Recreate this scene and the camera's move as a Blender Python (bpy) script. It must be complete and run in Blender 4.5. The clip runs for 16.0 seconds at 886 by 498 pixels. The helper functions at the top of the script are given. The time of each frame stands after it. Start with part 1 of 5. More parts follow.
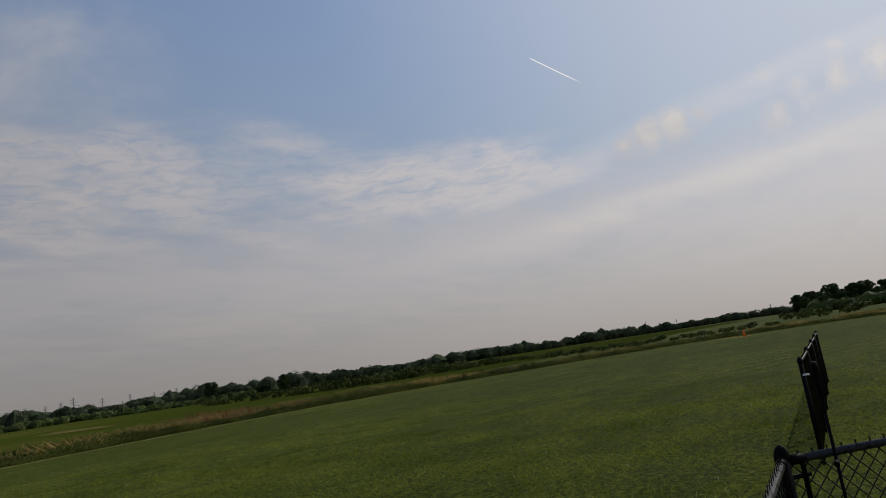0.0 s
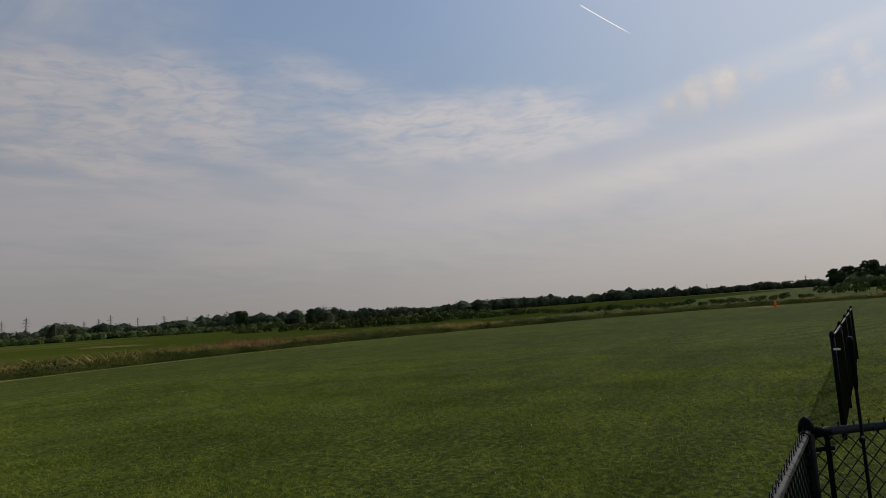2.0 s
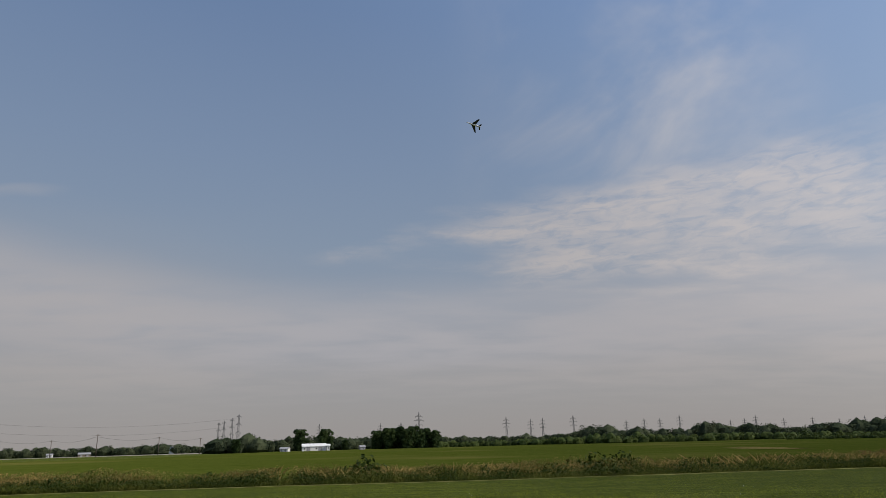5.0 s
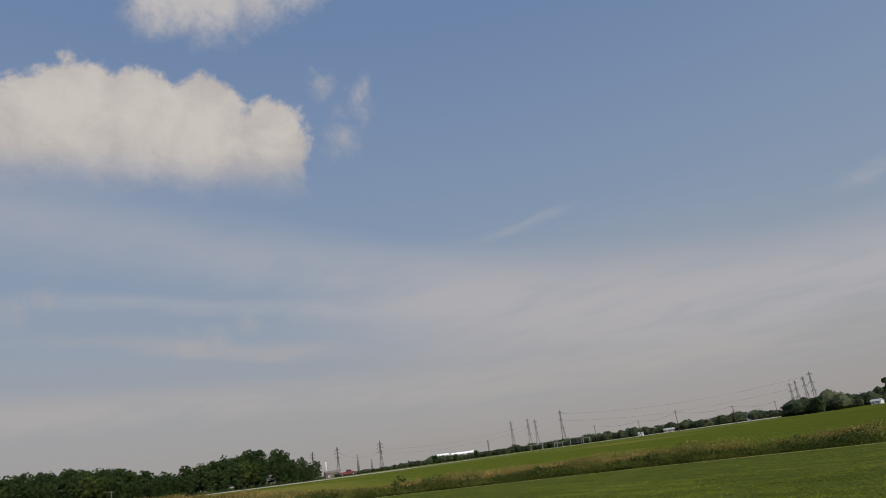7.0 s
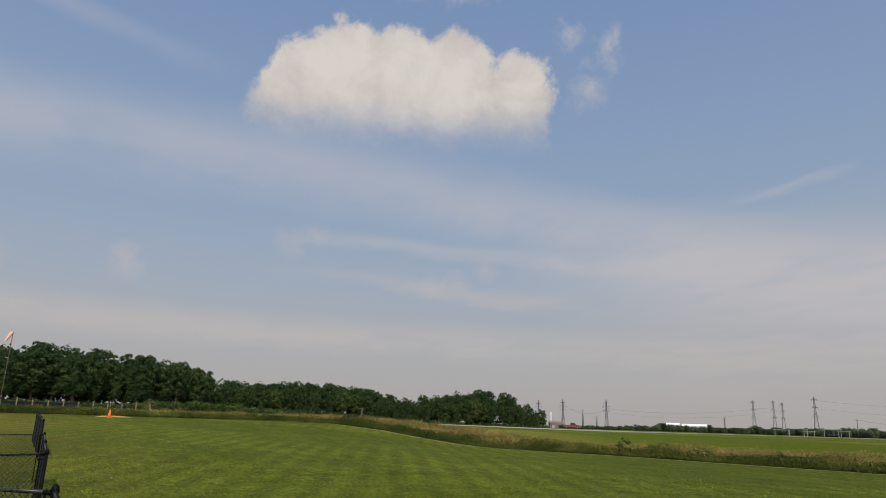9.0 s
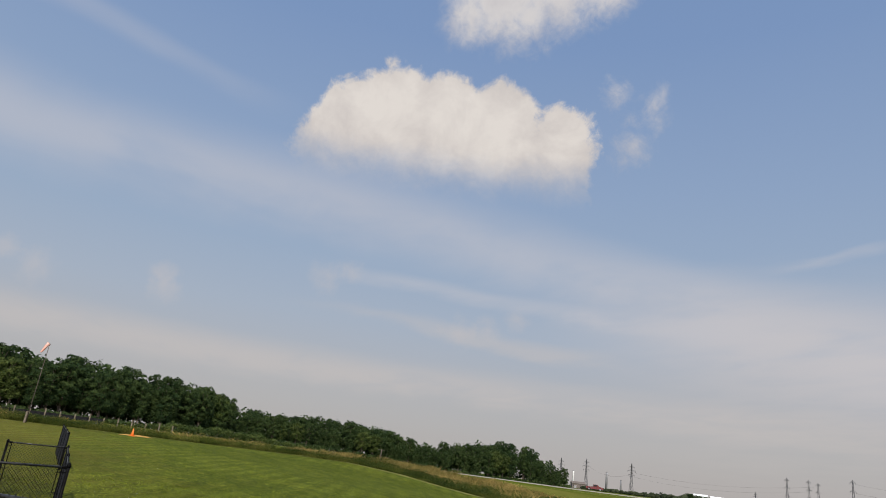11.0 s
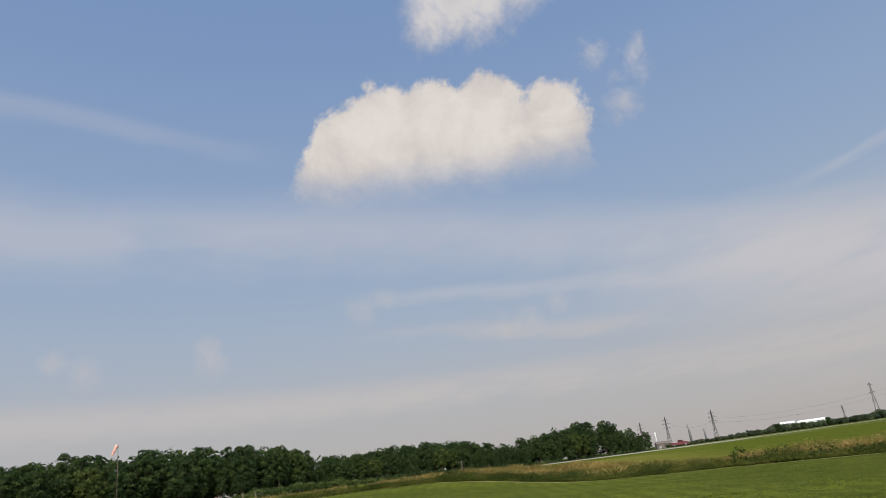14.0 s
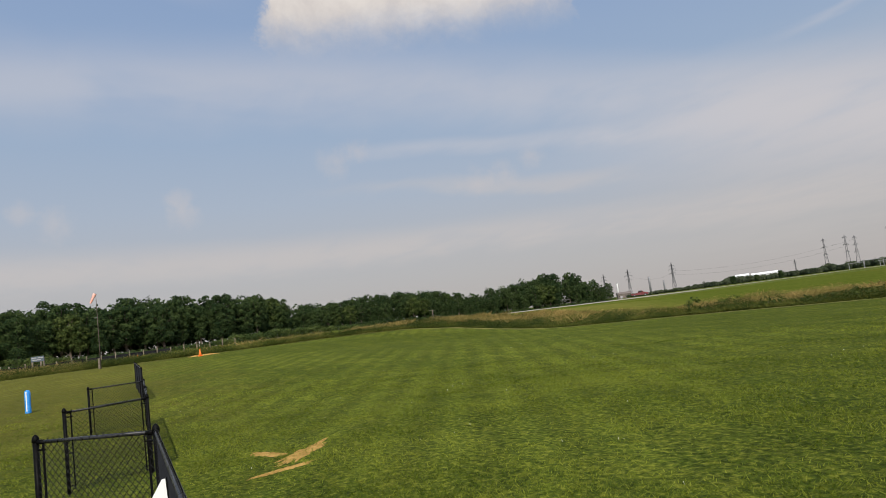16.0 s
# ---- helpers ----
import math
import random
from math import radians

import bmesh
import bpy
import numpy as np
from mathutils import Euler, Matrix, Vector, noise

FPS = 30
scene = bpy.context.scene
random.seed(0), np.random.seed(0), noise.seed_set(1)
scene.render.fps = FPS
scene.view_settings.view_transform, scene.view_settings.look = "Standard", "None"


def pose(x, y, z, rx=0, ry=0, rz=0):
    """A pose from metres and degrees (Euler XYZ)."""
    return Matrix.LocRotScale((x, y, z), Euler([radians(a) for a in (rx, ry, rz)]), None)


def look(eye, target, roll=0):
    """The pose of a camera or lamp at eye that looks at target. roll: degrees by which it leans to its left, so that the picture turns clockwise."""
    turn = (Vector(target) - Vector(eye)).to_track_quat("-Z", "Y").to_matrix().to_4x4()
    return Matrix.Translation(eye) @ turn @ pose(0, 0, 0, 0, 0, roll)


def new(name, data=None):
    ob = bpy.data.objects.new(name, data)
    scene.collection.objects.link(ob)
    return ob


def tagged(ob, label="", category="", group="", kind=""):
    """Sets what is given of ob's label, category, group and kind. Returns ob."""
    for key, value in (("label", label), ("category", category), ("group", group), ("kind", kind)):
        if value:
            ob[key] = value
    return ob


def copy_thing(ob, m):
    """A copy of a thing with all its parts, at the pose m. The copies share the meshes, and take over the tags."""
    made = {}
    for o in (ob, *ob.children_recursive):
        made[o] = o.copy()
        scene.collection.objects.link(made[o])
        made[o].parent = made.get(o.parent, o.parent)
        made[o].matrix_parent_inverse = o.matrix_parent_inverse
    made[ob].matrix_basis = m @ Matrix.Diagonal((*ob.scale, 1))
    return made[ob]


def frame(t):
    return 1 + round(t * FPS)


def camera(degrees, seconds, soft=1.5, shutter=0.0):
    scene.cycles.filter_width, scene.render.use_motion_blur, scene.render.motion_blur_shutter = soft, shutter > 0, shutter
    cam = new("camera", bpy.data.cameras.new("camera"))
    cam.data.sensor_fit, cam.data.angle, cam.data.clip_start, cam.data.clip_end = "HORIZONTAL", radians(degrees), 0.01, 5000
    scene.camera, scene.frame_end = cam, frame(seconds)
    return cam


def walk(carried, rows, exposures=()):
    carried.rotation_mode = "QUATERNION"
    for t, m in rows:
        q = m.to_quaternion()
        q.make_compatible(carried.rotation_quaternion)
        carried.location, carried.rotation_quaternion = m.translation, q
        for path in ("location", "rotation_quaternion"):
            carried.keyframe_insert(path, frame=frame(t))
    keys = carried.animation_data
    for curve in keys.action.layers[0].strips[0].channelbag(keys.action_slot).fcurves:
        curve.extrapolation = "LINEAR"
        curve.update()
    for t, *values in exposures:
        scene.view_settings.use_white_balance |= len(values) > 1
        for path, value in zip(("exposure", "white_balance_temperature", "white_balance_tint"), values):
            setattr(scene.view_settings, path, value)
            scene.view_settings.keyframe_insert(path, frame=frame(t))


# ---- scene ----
cam = camera(67.54, 16.0, soft=0.85)
PATH = [
    (0.0, look((0.000, -0.348, 1.790), (8.5574, 4.5469, 3.4666), -8.638)),
    (0.5, look((0.000, -0.336, 1.790), (8.4534, 4.7806, 3.3263), -6.802)),
    (1.0, look((0.000, -0.331, 1.790), (8.4293, 4.8766, 3.1422), -5.442)),
    (1.5, look((0.000, -0.328, 1.790), (8.4307, 4.9351, 2.8955), -4.398)),
    (2.0, look((0.000, -0.325, 1.790), (8.3487, 5.0991, 2.7268), -4.169)),
    (2.5, look((0.000, -0.322, 1.790), (8.1618, 5.4265, 2.3727), -4.518)),
    (3.0, look((0.000, -0.318, 1.790), (7.8468, 5.8412, 2.4950), -4.811)),
    (3.5, look((0.000, -0.313, 1.790), (7.1095, 6.6686, 2.6319), -4.488)),
    (4.0, look((0.000, -0.309, 1.790), (5.7373, 7.8133, 2.8459), -6.002)),
    (4.5, look((0.000, -0.304, 1.790), (3.4559, 8.8649, 3.7852), -4.843)),
    (5.0, look((0.000, -0.300, 1.790), (0.9874, 9.2395, 4.6226), -1.535)),
    (5.2, look((0.000, -0.298, 1.790), (0.0716, 9.2701, 4.6975), -0.660)),
    (7.3, look((0.000, -0.272, 1.790), (-6.8111, 6.3973, 4.8107), -5.763)),
    (7.5, look((0.000, -0.270, 1.790), (-7.4331, 5.7061, 4.7959), -3.341)),
    (8.0, look((0.000, -0.272, 1.790), (-8.2079, 4.6764, 4.6441), -1.227)),
    (8.2, look((0.000, -0.272, 1.790), (-8.2595, 4.6511, 4.5358), -0.795)),
    (10.3, look((0.000, -0.279, 1.790), (-8.2157, 4.7528, 4.4694), 5.181)),
    (10.5, look((0.000, -0.280, 1.790), (-8.1320, 4.6424, 4.8949), 3.935)),
    (11.0, look((0.000, -0.283, 1.790), (-8.4227, 4.0960, 4.9331), 7.048)),
    (11.5, look((0.000, -0.287, 1.790), (-8.8236, 3.6432, 4.3785), 10.367)),
    (12.0, look((0.000, -0.290, 1.790), (-8.9134, 3.5408, 4.2141), 8.824)),
    (12.5, look((0.000, -0.250, 1.790), (-8.2161, 4.2927, 5.2337), -1.054)),
    (13.0, look((0.000, -0.200, 1.790), (-7.9761, 4.5871, 5.4596), -7.224)),
    (13.5, look((0.000, -0.185, 1.790), (-8.1107, 4.4343, 5.3788), -8.807)),
    (14.0, look((0.000, -0.170, 1.790), (-8.5527, 3.8837, 5.0178), -7.910)),
    (14.5, look((0.000, -0.160, 1.790), (-8.9336, 3.5776, 4.2843), -6.901)),
    (15.0, look((0.000, -0.160, 1.790), (-9.1012, 3.5234, 3.6874), -7.100)),
    (15.5, look((0.000, -0.160, 1.790), (-9.0563, 3.7876, 3.3394), -8.566)),
    (16.0, look((0.000, -0.160, 1.790), (-8.9346, 4.2045, 2.8506), -7.449)),
]
walk(cam, PATH, [(0, -0.4), (2.5, -0.32), (3.5, -0.22), (5, -0.08), (7.5, 0.06), (8.2, 0.15), (10.5, 0.38), (12, 0.4), (13.0, 0.42), (13.5, 0.4), (14.5, 0.4), (16, 0.46)])

# ---- world, sun ----
SUN_AZ, SUN_EL = -20.5, 43.0
world = bpy.data.worlds.new("summer_sky")
scene.world = world
world.use_nodes = True
wn, wl = world.node_tree.nodes, world.node_tree.links
wn.clear()


class Nodes:
    """Short way to write node trees."""

    def __init__(self, tree):
        self.n, self.l = tree.nodes, tree.links

    def put(self, sock, v):
        if isinstance(v, bpy.types.NodeSocket):
            self.l.new(v, sock)
        elif isinstance(v, (tuple, list)) and len(v) == 3 and sock.type == "RGBA":
            sock.default_value = (*v, 1)
        else:
            sock.default_value = v

    def math(self, op, a, b=0.0, c=0.0, clamp=False):
        n = self.n.new("ShaderNodeMath")
        n.operation, n.use_clamp = op, clamp
        for s, v in zip(n.inputs, (a, b, c)):
            self.put(s, v)
        return n.outputs[0]

    def vmath(self, op, a, b=(0, 0, 0)):
        n = self.n.new("ShaderNodeVectorMath")
        n.operation = op
        self.put(n.inputs[0], a)
        if op == "SCALE":
            self.put(n.inputs[3], b)
        else:
            self.put(n.inputs[1], b)
        return n.outputs[0]

    def step(self, x, lo, hi, a=0.0, b=1.0):
        n = self.n.new("ShaderNodeMapRange")
        n.interpolation_type = "SMOOTHSTEP"
        for s, v in zip(n.inputs[:5], (x, lo, hi, a, b)):
            self.put(s, v)
        return n.outputs[0]

    def xyz(self, x, y, z):
        n = self.n.new("ShaderNodeCombineXYZ")
        for s, v in zip(n.inputs, (x, y, z)):
            self.put(s, v)
        return n.outputs[0]

    def noise(self, vec, scale, detail=4.0, rough=0.55, distort=0.0):
        n = self.n.new("ShaderNodeTexNoise")
        self.put(n.inputs["Vector"], vec)
        for k, v in (("Scale", scale), ("Detail", detail), ("Roughness", rough), ("Distortion", distort)):
            self.put(n.inputs[k], v)
        return n.outputs[0]

    def mix(self, f, a, b, mode="MIX"):
        n = self.n.new("ShaderNodeMix")
        n.data_type, n.blend_type = "RGBA", mode
        self.put(n.inputs[0], f)
        self.put(n.inputs[6], a)
        self.put(n.inputs[7], b)
        return n.outputs[2]

    def ramp(self, f, stops):
        n = self.n.new("ShaderNodeValToRGB")
        el = n.color_ramp.elements
        while len(el) < len(stops):
            el.new(0.5)
        for e, (p, c) in zip(el, stops):
            e.position, e.color = p, (*c, 1)
        self.put(n.inputs[0], f)
        return n.outputs[0]


W = Nodes(world.node_tree)
way_of_sky = wn.new("ShaderNodeTexCoord").outputs["Generated"]
sep = wn.new("ShaderNodeSeparateXYZ")
wl.new(way_of_sky, sep.inputs[0])
dx, dy, dz = sep.outputs
el_deg = W.math("MULTIPLY", W.math("ARCSINE", dz), 57.29578)
az_raw = W.math("MULTIPLY", W.math("ARCTAN2", dy, dx), 57.29578)
az_deg = W.math("ADD", az_raw, W.math("MULTIPLY", W.math("LESS_THAN", az_raw, -90.0), 360.0))
sky = wn.new("ShaderNodeTexSky")
sky.sky_type, sky.sun_disc = "NISHITA", False
sky.sun_elevation, sky.sun_rotation = radians(SUN_EL), radians(90 - SUN_AZ)
sky.air_density, sky.dust_density, sky.ozone_density = 1.0, 2.5, 1.5
# haze that thickens towards the horizon, over the clear sky
clear = W.vmath("SCALE", sky.outputs[0], 0.055)
haze = W.ramp(W.math("DIVIDE", el_deg, 60.0, clamp=True), [
    (0.0, (0.365, 0.35, 0.35)), (0.09, (0.35, 0.355, 0.38)), (0.19, (0.3, 0.355, 0.445)), (0.28, (0.255, 0.335, 0.462)),
    (0.4, (0.218, 0.305, 0.465)), (0.6, (0.162, 0.253, 0.445)), (1.0, (0.12, 0.21, 0.41))])
col = W.mix(0.85, clear, haze)
# flat layer of thin cloud: the way laid on a level sheet far above
inv = W.math("DIVIDE", 1.0, W.math("ADD", W.math("MAXIMUM", dz, 0.0), 0.09))
sheet = W.xyz(W.math("MULTIPLY", dx, inv), W.math("MULTIPLY", dy, inv), 0.0)


def turned(vec, deg, sx, sy):
    n = wn.new("ShaderNodeMapping")
    W.put(n.inputs["Vector"], vec)
    n.inputs["Rotation"].default_value = (0, 0, radians(deg))
    n.inputs["Scale"].default_value = (sx, sy, 1)
    return n.outputs[0]


def window(x, a, b, c, e):
    """1 between b and c, falling to 0 at a and e."""
    return W.math("MULTIPLY", W.step(x, a, b), W.step(x, c, e, 1.0, 0.0))


def over(base, alpha, tone):
    return W.mix(alpha, base, tone)


# soft bands sweeping across, each along its own line of height over bearing
sky_uv = W.xyz(W.math("DIVIDE", az_deg, 16.0), W.math("DIVIDE", el_deg, 3.4), 0.0)
billow = W.math("SUBTRACT", W.noise(sky_uv, 0.8, 3, 0.5, 0.3), 0.5)
fray = W.math("SUBTRACT", W.noise(turned(sheet, 30, 1.0, 1.7), 1.7, 4, 0.52, 0.3), 0.5)


def band(base, line, wide, amount, tone, rough=5.0):
    v = W.math("ADD", W.math("SUBTRACT", el_deg, line), W.math("ADD", W.math("MULTIPLY", billow, rough), W.math("MULTIPLY", fray, rough * 0.7)))
    a = window(v, -1.5 * wide, 0.0, 0.05 * wide, 1.4 * wide)
    a = W.math("MULTIPLY", a, W.step(W.math("ADD", billow, W.math("MULTIPLY", fray, 1.2)), -0.4, 0.2, 0.45, 1.0))
    return over(base, W.math("MULTIPLY", a, amount), tone)


PALE, ROSE, COOL = (0.45, 0.44, 0.465), (0.425, 0.4, 0.395), (0.385, 0.4, 0.455)
col = band(col, W.step(az_deg, 96.0, 170.0, 10.0, 21.4), 3.2, 0.58, COOL, 2.4)
col = band(col, W.step(az_deg, 98.0, 150.0, 9.0, 15.5), 4.2, W.step(az_deg, 148.0, 126.0, 0.0, 0.5), PALE, 3.0)
col = band(col, W.step(az_deg, 136.0, 162.0, 13.5, 15.2), 0.75, W.math("MULTIPLY", window(az_deg, 128.0, 140.0, 152.0, 166.0), 0.4), PALE, 1.8)
col = band(col, W.step(az_deg, 138.0, 162.0, 10.4, 12.0), 0.8, W.math("MULTIPLY", window(az_deg, 134.0, 142.0, 150.0, 168.0), 0.4), ROSE, 2.2)
col = band(col, W.step(az_deg, 90.0, 190.0, 5.5, 7.4), 1.5, W.step(az_deg, 100.0, 150.0, 0.2, 0.55), ROSE, 1.6)
col = band(col, W.step(az_deg, 168.0, 190.0, 27.6, 30.4), 1.1, W.step(az_deg, 166.0, 176.0, 0.0, 0.28), COOL, 1.6)
col = band(col, W.step(az_deg, 127.0, 114.0, 17.7, 19.6), 0.45, W.math("MULTIPLY", window(az_deg, 114.5, 118.5, 121.0, 127.0), 0.25), PALE, 3.4)
col = band(col, 10.0, 7.5, W.math("MULTIPLY", window(az_deg, 92.0, 114.0, 122.0, 144.0), 0.32), ROSE, 6.0)
col = band(col, 8.0, 6.0, W.math("MULTIPLY", W.step(az_deg, 90.0, 50.0), 0.35), ROSE, 5.0)
col = band(col, W.step(az_deg, 28.0, -6.0, 13.2, 18.4), 1.3, W.step(az_deg, 32.0, 18.0, 0.0, 0.3), (0.53, 0.51, 0.51), 3.0)
col = band(col, W.step(az_deg, 36.0, -8.0, 8.6, 12.2), 1.3, W.step(az_deg, 36.0, 12.0, 0.0, 0.42), (0.55, 0.52, 0.5), 2.2)
# rippled bank: two flat patches of small rolls
weave = W.math("ADD", W.math("MULTIPLY", billow, 1.3), W.math("MULTIPLY", fray, 1.3))


def oval(az, el, half_az, half_el):
    u = W.math("DIVIDE", W.math("SUBTRACT", az_deg, az), half_az)
    v = W.math("DIVIDE", W.math("SUBTRACT", el_deg, el), half_el)
    return W.math("SUBTRACT", 1.0, W.math("SQRT", W.math("ADD", W.math("MULTIPLY", u, u), W.math("MULTIPLY", v, v))))


bank = W.step(W.math("ADD", W.math("SMOOTH_MAX", oval(59.0, 16.8, 29.0, 5.6), oval(30.0, 15.5, 17.5, 3.3), 0.3), weave), -0.15, 0.6)
roll_uv = W.xyz(W.math("DIVIDE", az_deg, 3.0), W.math("ADD", W.math("DIVIDE", el_deg, 0.85), W.math("MULTIPLY", az_deg, 0.03)), 0.0)
ripple = W.noise(roll_uv, 1.25, 5, 0.6, 0.8)
patchy = W.noise(sky_uv, 1.5, 4, 0.6, 0.5)
bank = W.math("MULTIPLY", bank, W.math("ADD", W.step(ripple, 0.3, 0.6, 0.16, 0.56), W.step(patchy, 0.35, 0.62, 0.06, 0.42)))
col = over(col, W.math("MULTIPLY", bank, 0.78), (0.515, 0.485, 0.485))
# wisps high up
wisp = W.noise(turned(sheet, 64, 1.3, 0.8), 1.7, 5, 0.55, 0.35)
wisp = W.math("MULTIPLY", W.step(wisp, 0.38, 0.78), window(az_deg, 48.0, 60.0, 72.0, 84.0))
wisp = W.math("MULTIPLY", wisp, window(el_deg, 15.0, 24.0, 44.0, 60.0))
col = over(col, W.math("MULTIPLY", wisp, 0.7), (0.46, 0.46, 0.49))
# pale glow of the hazy air towards the sun
sun_way = (math.cos(radians(SUN_EL)) * math.cos(radians(SUN_AZ)), math.cos(radians(SUN_EL)) * math.sin(radians(SUN_AZ)), math.sin(radians(SUN_EL)))
dot = wn.new("ShaderNodeVectorMath")
dot.operation = "DOT_PRODUCT"
wl.new(way_of_sky, dot.inputs[0])
dot.inputs[1].default_value = sun_way
col = over(col, W.step(dot.outputs["Value"], 0.62, 1.1, 0.0, 0.6), (0.6, 0.61, 0.64))


def heap(base, domes, foot, squash, rough, soft, low_soft, amount, seed=0.0, drop=0.4, lift=1.0):
    """A heap cloud of rounded domes (bearing, height, radius in degrees), knobbly above, fading out towards its foot."""
    at = W.vmath("ADD", way_of_sky, (seed, seed, 0))
    lumps = W.math("ADD", W.math("MULTIPLY", W.math("SUBTRACT", W.noise(at, 20.0, 4, 0.6, 0.5), 0.5), 4.2 * rough),
                   W.math("MULTIPLY", W.math("SUBTRACT", W.noise(at, 75.0, 6, 0.66, 0.4), 0.5), 2.2 * rough))
    best = None
    for az, el, r in domes:
        u = W.math("MULTIPLY", W.math("SUBTRACT", az_deg, az), squash)
        v = W.math("SUBTRACT", el_deg, el)
        v = W.math("ADD", W.math("MAXIMUM", v, 0.0), W.math("MULTIPLY", W.math("MINIMUM", v, 0.0), drop))
        f = W.math("SUBTRACT", r, W.math("SQRT", W.math("ADD", W.math("MULTIPLY", u, u), W.math("MULTIPLY", v, v))))
        best = f if best is None else W.math("SMOOTH_MAX", best, f, 0.6)
    field = W.math("ADD", best, lumps)
    up = W.math("SUBTRACT", el_deg, foot)
    low = W.math("MULTIPLY", W.math("ADD", up, W.math("MULTIPLY", lumps, 0.7)), soft / low_soft)
    alpha = W.math("MULTIPLY", W.step(W.math("SMOOTH_MIN", field, low, soft * 0.5), 0.0, soft), amount)
    tone = W.math("ADD", W.math("MULTIPLY", W.step(up, 0.5, 7.0), 0.55), W.math("ADD", W.step(field, 0.0, 3.0, 0.0, 0.35), W.math("MULTIPLY", W.math("SUBTRACT", W.noise(at, 17.0, 6, 0.6, 0.3), 0.5), 1.7)), clamp=True)
    tint = W.ramp(tone, [(0.0, (0.385, 0.38, 0.4)), (0.5, (0.475, 0.45, 0.44)), (1.0, (0.56, 0.535, 0.515))])
    return over(base, alpha, W.vmath("SCALE", tint, lift))


col = heap(col, [(161.8, 28.2, 3.9), (158.4, 29.1, 4.4), (153.6, 29.3, 4.2), (148.9, 29.2, 4.2), (142.5, 28.5, 3.2), (141.6, 26.9, 2.2), (164.4, 26.8, 2.6), (166.7, 26.2, 1.5), (146.0, 27.0, 3.4), (159.8, 33.0, 1.0)],
           22.5, 0.875, 0.58, 1.0, 4.8, 0.97)
col = heap(col, [(144.0, 43.0, 6.2), (149.6, 40.0, 4.8), (152.4, 38.2, 3.2), (139.0, 41.6, 3.8), (161.5, 45.6, 3.4), (146.6, 38.4, 3.2)], 31.0, 0.766, 0.75, 3.2, 5.0, 0.8, 3.7, 0.85)
col = heap(col, [(135.9, 28.0, 2.0), (134.0, 31.4, 1.7), (137.6, 32.3, 1.5), (136.4, 30.2, 1.3)], 25.4, 0.87, 0.9, 2.8, 2.6, 0.55, 7.1)
col = heap(col, [(10.9, 15.9, 1.9), (8.6, 16.2, 1.8), (12.8, 15.4, 1.4), (6.6, 16.6, 1.0)], 13.2, 0.96, 0.5, 1.5, 2.6, 0.75, 5.3, 0.6, 1.04)
col = heap(col, [(-3.5, 16.5, 1.7), (-0.8, 16.3, 1.5), (-6.5, 16.6, 2.0), (-3.9, 18.3, 1.1), (1.4, 17.9, 1.1), (1.0, 14.8, 1.5), (-1.6, 15.2, 1.5)], 12.4, 0.96, 0.7, 2.0, 2.8, 0.75, 9.3, 0.8, 1.15)
col = heap(col, [(-2.0, 5.0, 1.7), (-5.5, 5.2, 1.9)], 3.4, 1.0, 0.5, 1.5, 2.4, 0.4, 2.3)
for az, el, r, seed in ((175.6, 12.4, 1.0, 4.4), (175.2, 11.0, 1.1, 4.4), (184.4, 10.9, 1.3, 6.6), (186.4, 11.6, 1.0, 6.6), (162.2, 14.5, 1.5, 8.2), (160.4, 15.2, 1.2, 8.2), (150.2, 11.2, 1.5, 1.4), (147.8, 11.8, 1.2, 1.4), (145.2, 12.9, 1.1, 2.4)):
    col = over(col, W.math("MULTIPLY", W.step(W.math("ADD", oval(az, el, r * 1.5, r * 1.2), W.math("MULTIPLY", W.math("SUBTRACT", W.noise(W.vmath("ADD", way_of_sky, (seed, 0, 0)), 30.0, 5, 0.6), 0.5), 1.8)), 0.0, 1.1), 0.32), (0.43, 0.405, 0.41))
# vapour trail
t_u = W.math("SUBTRACT", W.math("ADD", az_deg, W.math("MULTIPLY", W.math("SUBTRACT", el_deg, 22.8), -1.39)), 17.5)
trail = W.math("MULTIPLY", window(t_u, -0.1, -0.03, 0.03, 0.1), window(az_deg, 15.2, 16.4, 19.2, 19.5))
col = over(col, W.math("MULTIPLY", trail, 0.75), (0.8, 0.77, 0.74))
back = wn.new("ShaderNodeBackground")
back.inputs["Strength"].default_value = 0.1
bright = W.step(dot.outputs["Value"], 0.05, 0.95, 10.0, 16.4)
col = W.vmath("MULTIPLY", col, (1.03, 1.0, 0.965))
wl.new(W.vmath("SCALE", col, bright), back.inputs["Color"])
wl.new(back.outputs[0], wn.new("ShaderNodeOutputWorld").inputs[0])

sun = new("sun", bpy.data.lights.new("sun", "SUN"))
sun.data.energy, sun.data.angle, sun.data.color = 3.2, radians(0.8), (1.0, 0.93, 0.82)
sun.matrix_world = look((0, 0, 60), (-sun_way[0], -sun_way[1], 60 - sun_way[2]))

# ---- materials ----
def material(name, rough=0.8, metal=0.0, spec=0.3):
    m = bpy.data.materials.new(name)
    m.use_nodes = True
    k = Nodes(m.node_tree)
    b = m.node_tree.nodes["Principled BSDF"]
    b.inputs["Roughness"].default_value, b.inputs["Metallic"].default_value = rough, metal
    b.inputs["Specular IOR Level"].default_value = spec
    return m, k, b


def coords(k, which="Object"):
    return k.n.new("ShaderNodeTexCoord").outputs[which]


def bump(k, b, height, strength, distance):
    n = k.n.new("ShaderNodeBump")
    n.inputs["Strength"].default_value, n.inputs["Distance"].default_value = strength, distance
    k.put(n.inputs["Height"], height)
    k.put(b.inputs["Normal"], n.outputs[0])


